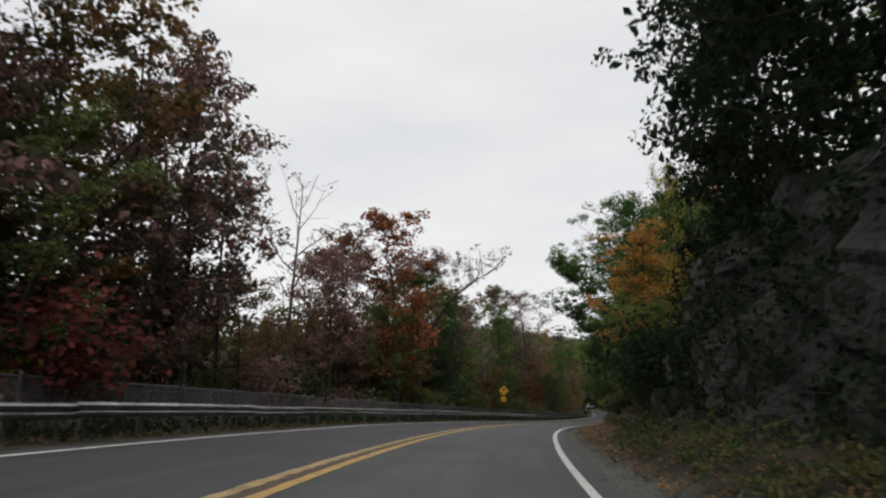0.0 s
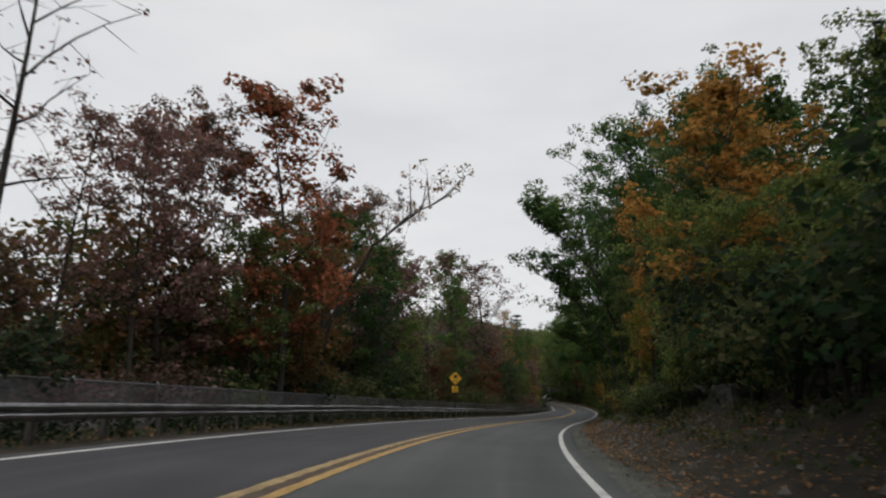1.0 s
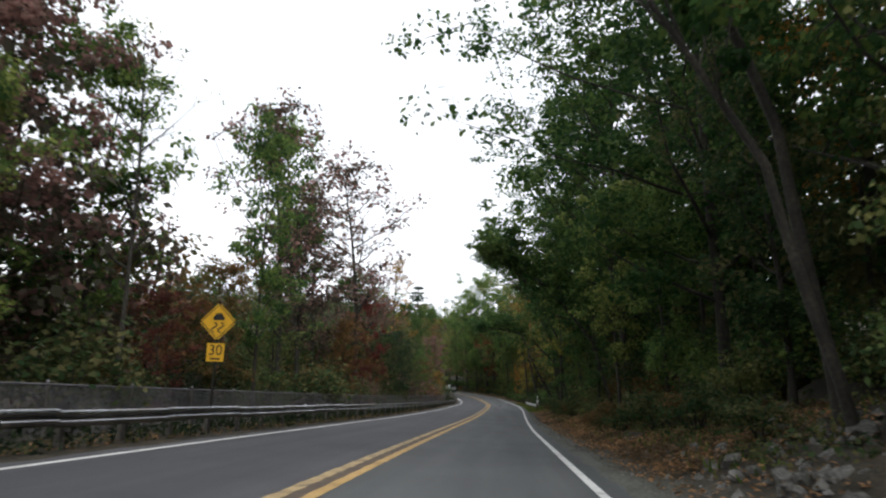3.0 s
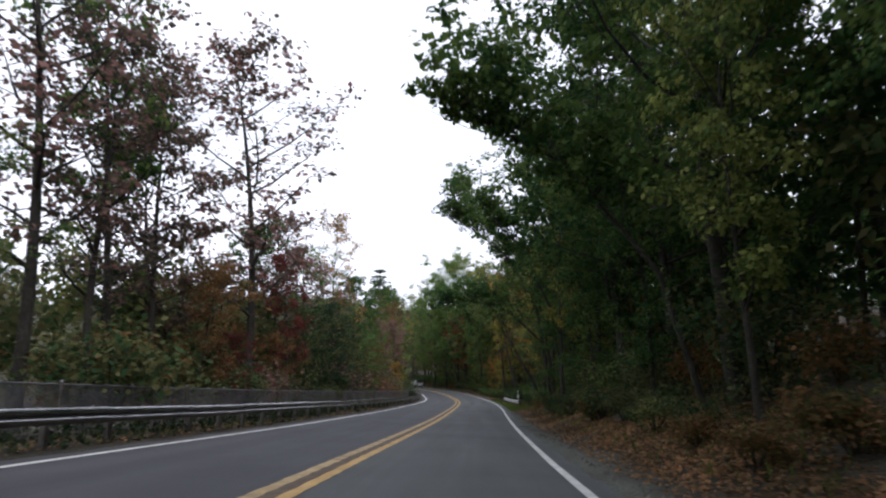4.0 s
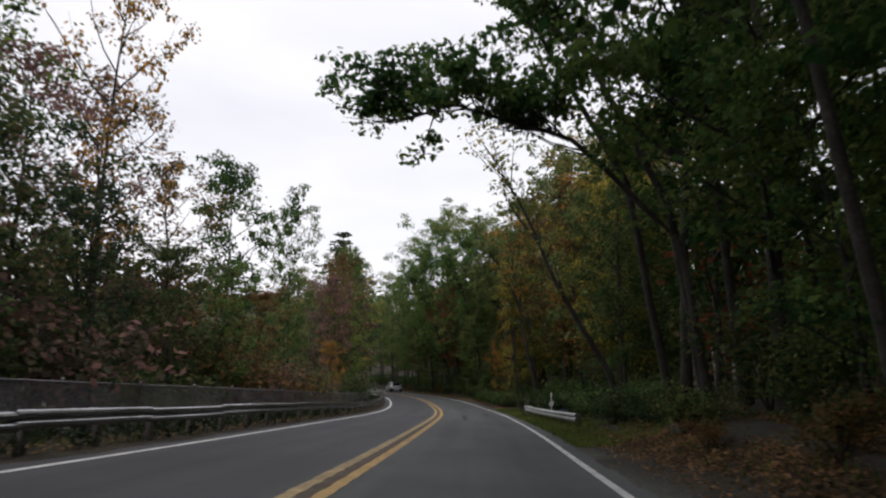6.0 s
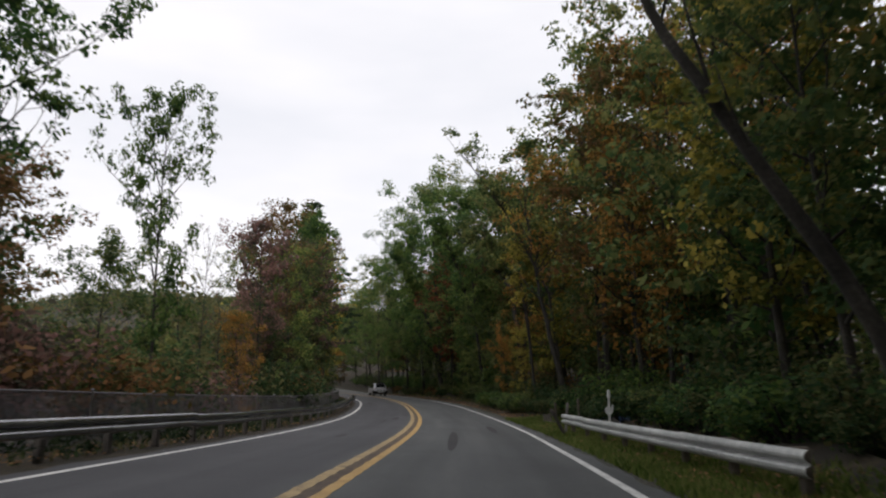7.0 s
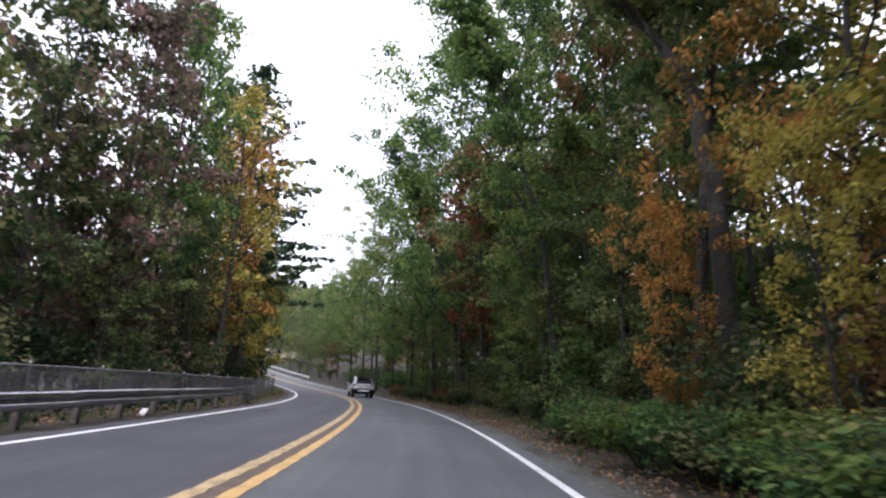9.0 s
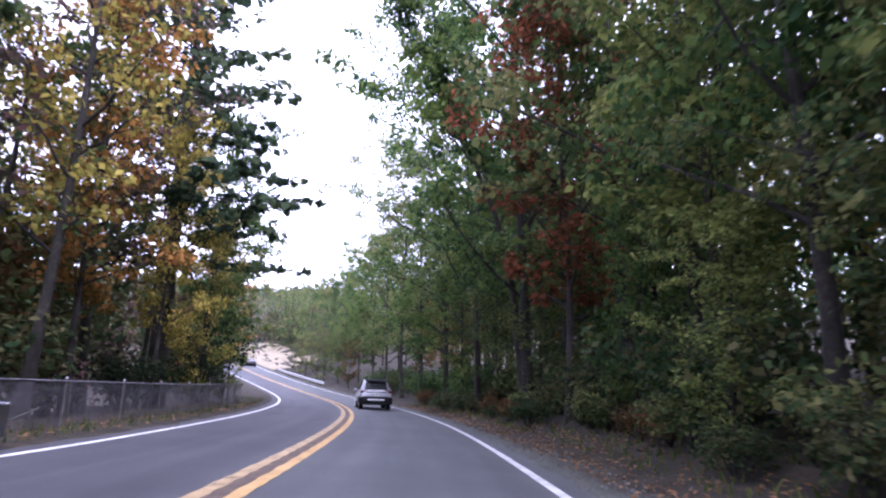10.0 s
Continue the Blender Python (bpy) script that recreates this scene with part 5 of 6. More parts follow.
def warning_sign():
    sign = new("warning_sign")
    sign.matrix_basis = Matrix.Translation(place(68.0, rail_left(68.0) - 0.5)) @ pose(0, 0, 0, 0, 1.5, math.degrees(turn_at(66)) + 2)
    r, z0 = 0.56, 3.1
    piece("pole", box_mesh("pole", 0.06, 0.04, 4.0, GALV, 0.008, (0, 0.03, 1.7)), sign)
    c = 0.05
    plate = piece("diamond_plate", flat_mesh("diamond_plate", [(0 + c, z0 - r + c), (r - c, z0 - c), (r - c, z0 + c), (c, z0 + r - c), (-c, z0 + r - c), (-r + c, z0 + c), (-r + c, z0 - c), (-c, z0 - r + c)], 0.006, SIGN_YELLOW), sign, label="yellow diamond sign plate with a skidding car")
    q = r - 0.05
    e = 0.022
    for sx, sz in ((1, 1), (1, -1), (-1, 1), (-1, -1)):
        piece("border", flat_mesh("border", [(0, z0 + sz * q), (sx * q, z0), (sx * (q - e * 1.4), z0), (0, z0 + sz * (q - e * 1.4))], 0.002, SIGN_BLACK), plate, Matrix.Translation((0, -0.003, 0)))
    car = [(-0.16, 0.02), (0.16, 0.02), (0.18, 0.1), (0.13, 0.13), (0.09, 0.22), (-0.09, 0.22), (-0.13, 0.13), (-0.18, 0.1)]
    piece("car_symbol", flat_mesh("car_symbol", [(x + 0.02, z0 + 0.03 + z) for x, z in car], 0.002, SIGN_BLACK), plate, Matrix.Translation((0, -0.004, 0)))
    for sx in (-1, 1):
        curve = [(sx * 0.1 + 0.07 * math.sin(k * 0.9) * 1.2, z0 - 0.02 - k * 0.042) for k in range(8)]
        piece("skid_symbol", flat_mesh("skid_symbol", stroke(curve, 0.04), 0.002, SIGN_BLACK), plate, Matrix.Translation((0, -0.004, 0)))
    low = piece("speed_plate", flat_mesh("speed_plate", [(-0.26, z0 - 1.14), (0.26, z0 - 1.14), (0.26, z0 - 0.62), (-0.26, z0 - 0.62)], 0.006, SIGN_YELLOW), sign, label="yellow advisory plate reading 30")
    text = bpy.data.curves.new("digits", "FONT")
    text.body, text.size, text.align_x, text.align_y, text.extrude = "30", 0.42, "CENTER", "CENTER", 0.001
    text.materials.append(SIGN_BLACK)
    ob = new("digits", text)
    ob.parent = low
    ob.matrix_local = pose(0, -0.003, z0 - 0.83, 90, 0, 0)
    piece("unit_bar", flat_mesh("unit_bar", [(-0.15, z0 - 1.09), (0.15, z0 - 1.09), (0.15, z0 - 1.04), (-0.15, z0 - 1.04)], 0.002, SIGN_BLACK), low, Matrix.Translation((0, -0.003, 0)))
    tagged(sign, "yellow slippery-road diamond sign with a 30 advisory plate", "sign")


warning_sign()


# ---------------------------------------------------------------- vehicles
def paint(name, colour, rough=0.3):
    m, n, l, b = material(name, rough, 0.35)
    spots = noise_node(n, l, 3.0, 4, "Object")
    l.new(ramp(n, l, spots, [(0.3, tuple(c * 0.85 for c in colour)), (0.7, colour)]), b.inputs["Base Color"])
    b.inputs["Coat Weight"].default_value = 0.6
    return m


RUBBER = mottled("rubber", [(0.3, (0.007, 0.007, 0.007)), (0.5, (0.011, 0.011, 0.011)), (0.7, (0.018, 0.018, 0.017))], 5, 30, 0.85)
ALLOY = mottled("alloy", [(0.3, (0.2, 0.2, 0.21)), (0.5, (0.4, 0.4, 0.41)), (0.7, (0.5, 0.5, 0.5))], 5, 30, 0.35, 0.8)
CLADDING = mottled("black_cladding", [(0.3, (0.005, 0.005, 0.0055)), (0.5, (0.008, 0.008, 0.0085)), (0.7, (0.013, 0.013, 0.013))], 4, 40, 0.7)
DARK_GLASS = mottled("tinted_glass", [(0.3, (0.004, 0.005, 0.006)), (0.5, (0.006, 0.007, 0.008)), (0.7, (0.009, 0.01, 0.011))], 1, 4, 0.08)
for shiny in (DARK_GLASS, CLADDING, RUBBER):
    shiny.node_tree.nodes["Principled BSDF"].inputs["Specular IOR Level"].default_value = 0.12
RED_LAMP = mottled("red_lamp", [(0.3, (0.05, 0.006, 0.006)), (0.5, (0.09, 0.009, 0.009)), (0.7, (0.13, 0.014, 0.014))], 4, 20, 0.12)
CLEAR_LAMP = mottled("clear_lamp", [(0.3, (0.55, 0.55, 0.56)), (0.5, (0.68, 0.68, 0.7)), (0.7, (0.78, 0.78, 0.8))], 4, 20, 0.12)
PLATE = mottled("plate", [(0.3, (0.5, 0.49, 0.45)), (0.5, (0.62, 0.61, 0.56)), (0.7, (0.68, 0.67, 0.62))], 4, 20, 0.4)


def loft(rings):
    verts, faces, n = [], [], len(rings[0])
    for ring in rings:
        verts += ring
    for i in range(len(rings) - 1):
        for k in range(n - 1):
            faces.append((i * n + k, i * n + k + 1, (i + 1) * n + k + 1, (i + 1) * n + k))
    faces += [tuple(range(n - 1, -1, -1)), tuple((len(rings) - 1) * n + k for k in range(n))]
    return verts, faces


def car(name, label, colour, shape, at, heading, rough=0.3):
    """A car whose tail is at its origin, nose along +y. shape: rows of (y, bottom, belt, top, half width at belt, half width at top)."""
    ob = new(name)
    ob.matrix_basis = Matrix.Translation(at) @ pose(0, 0, 0.0, 0, 0, math.degrees(heading))
    skin = paint(name + "_paint", colour, rough)
    rings = []
    for y, zb, zm, zt, wm, wt in shape:
        half = [(0, zb), (wm * 0.86, zb), (wm * 0.97, zb + 0.1), (wm, (zb + zm) / 2), (wm * 0.985, zm), (wt, max(zt - 0.07, zm + 0.01)), (wt * 0.9, zt - 0.015), (wt * 0.5, zt + 0.01), (0, zt + 0.018)]
        rings.append([(x, y, z) for x, z in half] + [(-x, y, z) for x, z in reversed(half[1:-1])] + [(half[0][0], y, half[0][1])])
    verts, faces = loft(rings)
    body = mesh_of("body", verts, faces, skin, shade=False)
    bm = bmesh.new()
    bm.from_mesh(body)
    bmesh.ops.remove_doubles(bm, verts=bm.verts, dist=0.002)
    bmesh.ops.recalc_face_normals(bm, faces=bm.faces)
    bm.to_mesh(body)
    bm.free()
    body.polygons.foreach_set("use_smooth", np.ones(len(body.polygons), dtype=bool))
    piece("body", body, ob)
    return ob, skin


def wheels(ob, track, ys, r):
    tyre = rod_mesh("tyre", r, 0.23, RUBBER, 24)
    rim = rod_mesh("rim", r * 0.66, 0.02, ALLOY, 16)
    for x in (-1, 1):
        for y in ys:
            w = piece("wheel", tyre, ob, pose(x * track + (-0.115 if x > 0 else -0.115), y, r, 0, 90, 0))
            w.name = "wheel"
            piece("rim", rim, w, pose(0, 0, 0.222 if x > 0 else -0.012))


def panel(corners, mat, name, thick=0.012):
    """A thin plate through four corners, its thickness behind them."""
    a = [Vector(c) for c in corners]
    nrm = (a[1] - a[0]).cross(a[3] - a[0]).normalized() * thick
    v = a + [p - nrm for p in a]
    return mesh_of(name, v, [(0, 1, 2, 3), (7, 6, 5, 4), (0, 4, 5, 1), (1, 5, 6, 2), (2, 6, 7, 3), (3, 7, 4, 0)], mat)


SUV_SHAPE = [(0.0, 0.42, 0.80, 0.86, 0.80, 0.76), (0.05, 0.36, 0.92, 1.00, 0.86, 0.76), (0.14, 0.33, 1.02, 1.10, 0.90, 0.74), (0.32, 0.3, 1.06, 1.40, 0.915, 0.68), (0.50, 0.28, 1.07, 1.62, 0.92, 0.64), (0.75, 0.26, 1.07, 1.68, 0.925, 0.645),
             (1.5, 0.25, 1.06, 1.70, 0.925, 0.66), (2.3, 0.25, 1.04, 1.67, 0.925, 0.65), (2.75, 0.25, 1.03, 1.55, 0.92, 0.64), (3.4, 0.25, 1.0, 1.12, 0.91, 0.74), (4.1, 0.26, 0.9, 1.0, 0.9, 0.72), (4.5, 0.3, 0.78, 0.86, 0.84, 0.68), (4.65, 0.4, 0.65, 0.7, 0.74, 0.6)]


def suv():
    ob, skin = car("suv", "silver compact sport-utility car seen from behind, driving in its lane", (0.33, 0.34, 0.36), SUV_SHAPE, place(204.8, -0.38, 0.0), turn_at(205), 0.28)
    piece("rear_window", panel([(-0.64, 0.10, 1.13), (0.64, 0.10, 1.13), (0.56, 0.40, 1.56), (-0.56, 0.40, 1.56)], DARK_GLASS, "rear_window", 0.06), ob, label="dark tinted rear window")
    piece("spoiler", panel([(-0.62, 0.3, 1.63), (0.62, 0.3, 1.63), (0.58, 0.62, 1.72), (-0.58, 0.62, 1.72)], CLADDING, "spoiler", 0.035), ob)
    piece("rear_bumper", box_mesh("rear_bumper", 1.84, 0.3, 0.38, CLADDING, 0.05, (0, 0.03, 0.5)), ob, label="black lower rear bumper")
    piece("skid_plate", box_mesh("skid_plate", 0.95, 0.04, 0.09, CLEAR_LAMP, 0.02, (0, -0.13, 0.56)), ob, label="silver skid plate")
    piece("bumper_step", box_mesh("bumper_step", 1.7, 0.1, 0.1, skin, 0.03, (0, -0.03, 0.75)), ob)
    piece("chrome_strip", box_mesh("chrome_strip", 1.0, 0.04, 0.1, CLEAR_LAMP, 0.015, (0, 0.075, 1.06)), ob, label="chrome strip over the plate")
    piece("hatch_garnish", box_mesh("hatch_garnish", 1.5, 0.08, 0.09, CLADDING, 0.02, (0, 0.07, 0.96)), ob, label="dark strip across the tailgate")
    plate = piece("number_plate", box_mesh("number_plate", 0.31, 0.02, 0.15, PLATE, 0.006, (0, -0.005, 0.86)), ob, label="number plate with plain bars")
    piece("plate_bar", box_mesh("plate_bar", 0.22, 0.004, 0.05, SIGN_BLACK, 0, (0, -0.018, 0.86)), plate)
    for x in (-1, 1):
        lamp = piece("tail_lamp", box_mesh("tail_lamp", 0.34, 0.12, 0.17, RED_LAMP, 0.03, (x * 0.70, 0.11, 0.98)), ob, label="wraparound red tail lamp")
        piece("lens", box_mesh("lens", 0.2, 0.03, 0.07, CLEAR_LAMP, 0.01, (x * 0.62, 0.045, 0.98)), lamp)
        piece("reflector", box_mesh("reflector", 0.18, 0.02, 0.05, RED_LAMP, 0.008, (x * 0.62, -0.055, 0.55)), ob)
        piece("side_mirror", box_mesh("side_mirror", 0.2, 0.12, 0.14, skin, 0.035, (x * 1.0, 3.0, 1.1)), ob)
        piece("roof_rail", box_mesh("roof_rail", 0.05, 1.7, 0.06, CLADDING, 0.012, (x * 0.56, 1.6, 1.735)), ob)
        side = [(x * 0.923, 0.62, 1.1), (x * 0.925, 2.9, 1.08), (x * 0.67, 2.45, 1.58), (x * 0.675, 0.8, 1.6)]
        piece("side_window", panel(side if x > 0 else side[::-1], DARK_GLASS, "side_window"), ob)
        piece("sill", box_mesh("sill", 0.06, 2.3, 0.16, CLADDING, 0.02, (x * 0.9, 2.2, 0.34)), ob)
        piece("wheel_arch", box_mesh("wheel_arch", 0.06, 0.95, 0.42, CLADDING, 0.03, (x * 0.905, 0.72, 0.55)), ob)
        piece("exhaust", rod_mesh("exhaust", 0.035, 0.15, ALLOY, 10), ob, pose(x * 0.5, -0.04, 0.36, -90, 0, 0))
    piece("wiper", box_mesh("wiper", 0.4, 0.015, 0.02, SIGN_BLACK, 0.004, (0.05, 0.095, 1.17)), ob)
    piece("antenna", rod_mesh("antenna", 0.008, 0.2, SIGN_BLACK, 6), ob, pose(0.0, 0.8, 1.69, 35, 0, 0))
    wheels(ob, 0.79, (0.92, 3.62), 0.35)
    tagged(ob, "silver compact sport-utility car seen from behind in its lane", "car")


SEDAN_SHAPE = [(0.0, 0.4, 0.78, 0.84, 0.74, 0.66), (0.1, 0.32, 0.86, 0.95, 0.82, 0.7), (0.75, 0.26, 0.9, 0.99, 0.88, 0.68), (1.35, 0.25, 0.92, 1.36, 0.89, 0.58), (1.9, 0.25, 0.92, 1.43, 0.89, 0.58), (2.5, 0.25, 0.91, 1.38, 0.89, 0.58),
               (3.25, 0.25, 0.88, 0.98, 0.88, 0.66), (4.0, 0.27, 0.78, 0.86, 0.86, 0.66), (4.4, 0.32, 0.66, 0.74, 0.78, 0.6), (4.5, 0.4, 0.58, 0.62, 0.68, 0.5)]


def sedan(label, colour, at, heading):
    ob, skin = car("sedan", label, colour, SEDAN_SHAPE, at, heading)
    piece("windscreen", panel([(0.6, 3.12, 1.02), (-0.6, 3.12, 1.02), (-0.5, 2.5, 1.36), (0.5, 2.5, 1.36)], DARK_GLASS, "windscreen"), ob)
    for x in (-1, 1):
        piece("headlight", box_mesh("headlight", 0.3, 0.12, 0.12, CLEAR_LAMP, 0.02, (x * 0.6, 4.33, 0.66)), ob)
        side = [(x * 0.885, 1.0, 0.95), (x * 0.885, 3.0, 0.94), (x * 0.6, 2.5, 1.34), (x * 0.605, 1.4, 1.34)]
        piece("side_window", panel(side if x > 0 else side[::-1], DARK_GLASS, "side_window"), ob)
    piece("front_bumper", box_mesh("front_bumper", 1.5, 0.12, 0.2, CLADDING, 0.03, (0, 4.42, 0.4)), ob)
    piece("rear_window", panel([(-0.58, 0.9, 1.03), (0.58, 0.9, 1.03), (0.5, 1.33, 1.36), (-0.5, 1.33, 1.36)], DARK_GLASS, "rear_window", 0.04), ob)
    for x in (-1, 1):
        piece("tail_lamp", box_mesh("tail_lamp", 0.34, 0.1, 0.14, RED_LAMP, 0.02, (x * 0.58, 0.06, 0.76)), ob)
    wheels(ob, 0.76, (0.85, 3.5), 0.32)
    tagged(ob, label, "car", "cars far up the road")


def van(at, heading):
    shape = [(0.0, 0.42, 1.0, 2.0, 0.92, 0.84), (0.08, 0.36, 1.1, 2.12, 0.98, 0.86), (0.6, 0.34, 1.15, 2.2, 1.0, 0.88), (3.2, 0.34, 1.15, 2.2, 1.0, 0.88), (3.9, 0.34, 1.15, 2.05, 1.0, 0.84), (4.5, 0.34, 1.12, 1.3, 0.98, 0.86), (5.1, 0.36, 0.98, 1.1, 0.95, 0.8), (5.3, 0.42, 0.8, 0.86, 0.86, 0.7)]
    ob, skin = car("van", "white parked van", (0.75, 0.75, 0.74), shape, at, heading, 0.4)
    for x in (-1, 1):
        side = [(x * 1.005, 3.3, 1.2), (x * 1.005, 4.2, 1.2), (x * 0.875, 3.85, 1.9), (x * 0.885, 3.3, 1.95)]
        piece("side_window", panel(side if x > 0 else side[::-1], DARK_GLASS, "side_window"), ob)
        piece("sliding_door", box_mesh("sliding_door", 0.02, 1.1, 1.3, skin, 0.008, (x * 1.0, 2.4, 1.2)), ob)
    piece("rear_window", panel([(-0.7, 0.03, 1.3), (0.7, 0.03, 1.3), (0.66, 0.06, 1.85), (-0.66, 0.06, 1.85)], DARK_GLASS, "rear_window"), ob)
    wheels(ob, 0.85, (1.0, 4.2), 0.36)
    tagged(ob, "white van parked behind the chain-link fence", "van")


suv()
sedan("dark red saloon car far ahead in its lane", (0.12, 0.012, 0.014), place(293, 0.9), turn_at(293))
sedan("black saloon car far ahead in its lane", (0.02, 0.02, 0.022), place(281, 0.3), turn_at(281))
sedan("white oncoming saloon car far up the road", (0.7, 0.7, 0.7), place(283, -4.4), turn_at(281) + math.pi)
van(place(146.5, -16.5), turn_at(147) + 0.5)
van(place(121.5, -19), turn_at(121) + 0.9)


# ---------------------------------------------------------------- rock, rubble, litter and grass
def rock_outcrop():
    """A blocky, vine-hung cut face beside the verge."""
    ns, nh = 64, 34
    verts, faces = [], []
    for i in range(ns + 1):
        s = -22 + 41.5 * i / ns
        for j in range(nh + 1):
            h = 7.0 * j / nh
            fade = min(1.0, (19.5 - s) / 3.0, (s + 22) / 4)
            top = 4.3 * max(fade, 0.05) ** 0.6 + 0.5 * math.sin(s * 0.9)
            q = Vector((s * 0.42, h * 0.5, 3.1))
            cells = noise.voronoi(q)[0]
            bulge = (cells[1] - cells[0]) * 1.1 + noise.fractal(q * 2.1, 1.0, 2.0, 4) * 0.45
            step = 0.35 * math.floor(h / 1.6 + 0.6 * math.sin(s * 0.35))
            l = 4.6 + 0.16 * h + step * 0.5 - bulge + (1 - max(fade, 0)) * 2.0
            if h > top:
                l += (h - top) * 2.2
            p = place(s, 3.6)
            p = place(s, l)
            p.z = float(ground_z(s, 4.2)) - 0.3 + min(h, top + (h - top) * 0.2 if h > top else h)
            verts.append(p)
    for i in range(ns):
        for j in range(nh):
            a = i * (nh + 1) + j
            faces.append((a, a + nh + 1, a + nh + 2, a + 1))
    ob = new("rock_outcrop")
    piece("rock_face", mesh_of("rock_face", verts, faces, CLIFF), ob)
    rnd = random.Random(14)
    blocks = []
    for k in range(7):
        bm = bmesh.new()
        bmesh.ops.create_cube(bm, size=1)
        bmesh.ops.subdivide_edges(bm, edges=bm.edges[:], cuts=3, use_grid_fill=True)
        for v in bm.verts:
            v.co += Vector((rnd.uniform(-1, 1), rnd.uniform(-1, 1), rnd.uniform(-1, 1))) * 0.035 - v.co.normalized() * 0.1 * max(0, v.co.length - 0.62)
            v.co += v.co.normalized() * noise.fractal(v.co * 1.7 + Vector((k * 3.1, 0, 0)), 1.0, 2.0, 3) * 0.14
        me = bpy.data.meshes.new("rock_block")
        bm.to_mesh(me)
        bm.free()
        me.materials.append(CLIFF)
        blocks.append(me)
    for j in range(4):
        s = -6.0 + 0.6 * j
        while s < 18.0 - j * 0.5:
            w = rnd.uniform(0.9, 2.1)
            q = place(s + w / 2, 4.75 + 0.42 * j + rnd.uniform(-0.25, 0.3))
            q.z = float(ground_z(s, 4.2)) + 0.35 + j * 1.15 + rnd.uniform(-0.2, 0.2)
            if rnd.random() < 0.8:
                m = Matrix.Translation(q) @ pose(0, 0, 0, rnd.uniform(-9, 9), rnd.uniform(-12, 12), math.degrees(turn_at(s)) + rnd.uniform(-14, 14))
                piece("rock_block", rnd.choice(blocks), ob, m @ Matrix.Diagonal((rnd.uniform(0.7, 1.1), w, rnd.uniform(0.7, 1.3), 1)))
            s += w * 0.95
    tagged(ob, "dark blocky rock face beside the gravel verge", "rock")


def stone_mesh(seed, mat):
    rnd = random.Random(seed)
    bm = bmesh.new()
    for k in range(16):
        v = Vector((rnd.gauss(0, 1), rnd.gauss(0, 1), rnd.gauss(0, 1))).normalized()
        bm.verts.new((v.x * 0.5 * rnd.uniform(0.75, 1), v.y * 0.4 * rnd.uniform(0.75, 1), v.z * 0.3 * rnd.uniform(0.75, 1)))
    hull = bmesh.ops.convex_hull(bm, input=bm.verts)
    loose = [g for g in hull["geom_interior"] if isinstance(g, bmesh.types.BMVert)]
    if loose:
        bmesh.ops.delete(bm, geom=loose, context="VERTS")
    me = bpy.data.meshes.new("stone")
    bm.to_mesh(me)
    bm.free()
    me.materials.append(mat)
    return me


STONES = [stone_mesh(k, ROCK) for k in range(7)]


def boulders():
    rnd = random.Random(3)
    for s, l, w, h in ((41.2, 5.5, 1.0, 0.8), (43.2, 5.4, 1.3, 1.1), (44.9, 5.6, 1.0, 0.9), (46.4, 5.8, 0.9, 0.7), (38.6, 5.8, 0.9, 0.7), (33, 5.6, 0.9, 0.7), (24, 5.6, 1.1, 0.9)):
        bm = bmesh.new()
        bmesh.ops.create_cube(bm, size=1)
        bmesh.ops.subdivide_edges(bm, edges=bm.edges[:], cuts=4, use_grid_fill=True)
        for v in bm.verts:
            q = v.co * 2.3 + Vector((s, l, 0))
            v.co += v.co.normalized() * (noise.fractal(q, 1.0, 2.0, 3) * 0.16 - 0.08 * v.co.length)
        bmesh.ops.scale(bm, vec=(w * 0.8, w * 1.2, h), verts=bm.verts)
        me = bpy.data.meshes.new("boulder")
        bm.to_mesh(me)
        bm.free()
        me.materials.append(MOSSY)
        ob = new("boulder", me)
        ob.matrix_basis = Matrix.Translation(place(s, l, h * 0.3)) @ pose(0, 0, 0, rnd.uniform(-8, 8), rnd.uniform(-8, 8), math.degrees(turn_at(s)) + rnd.uniform(-12, 12))
        tagged(ob, "large angular grey boulder at the foot of the bank", "boulder", "boulders")


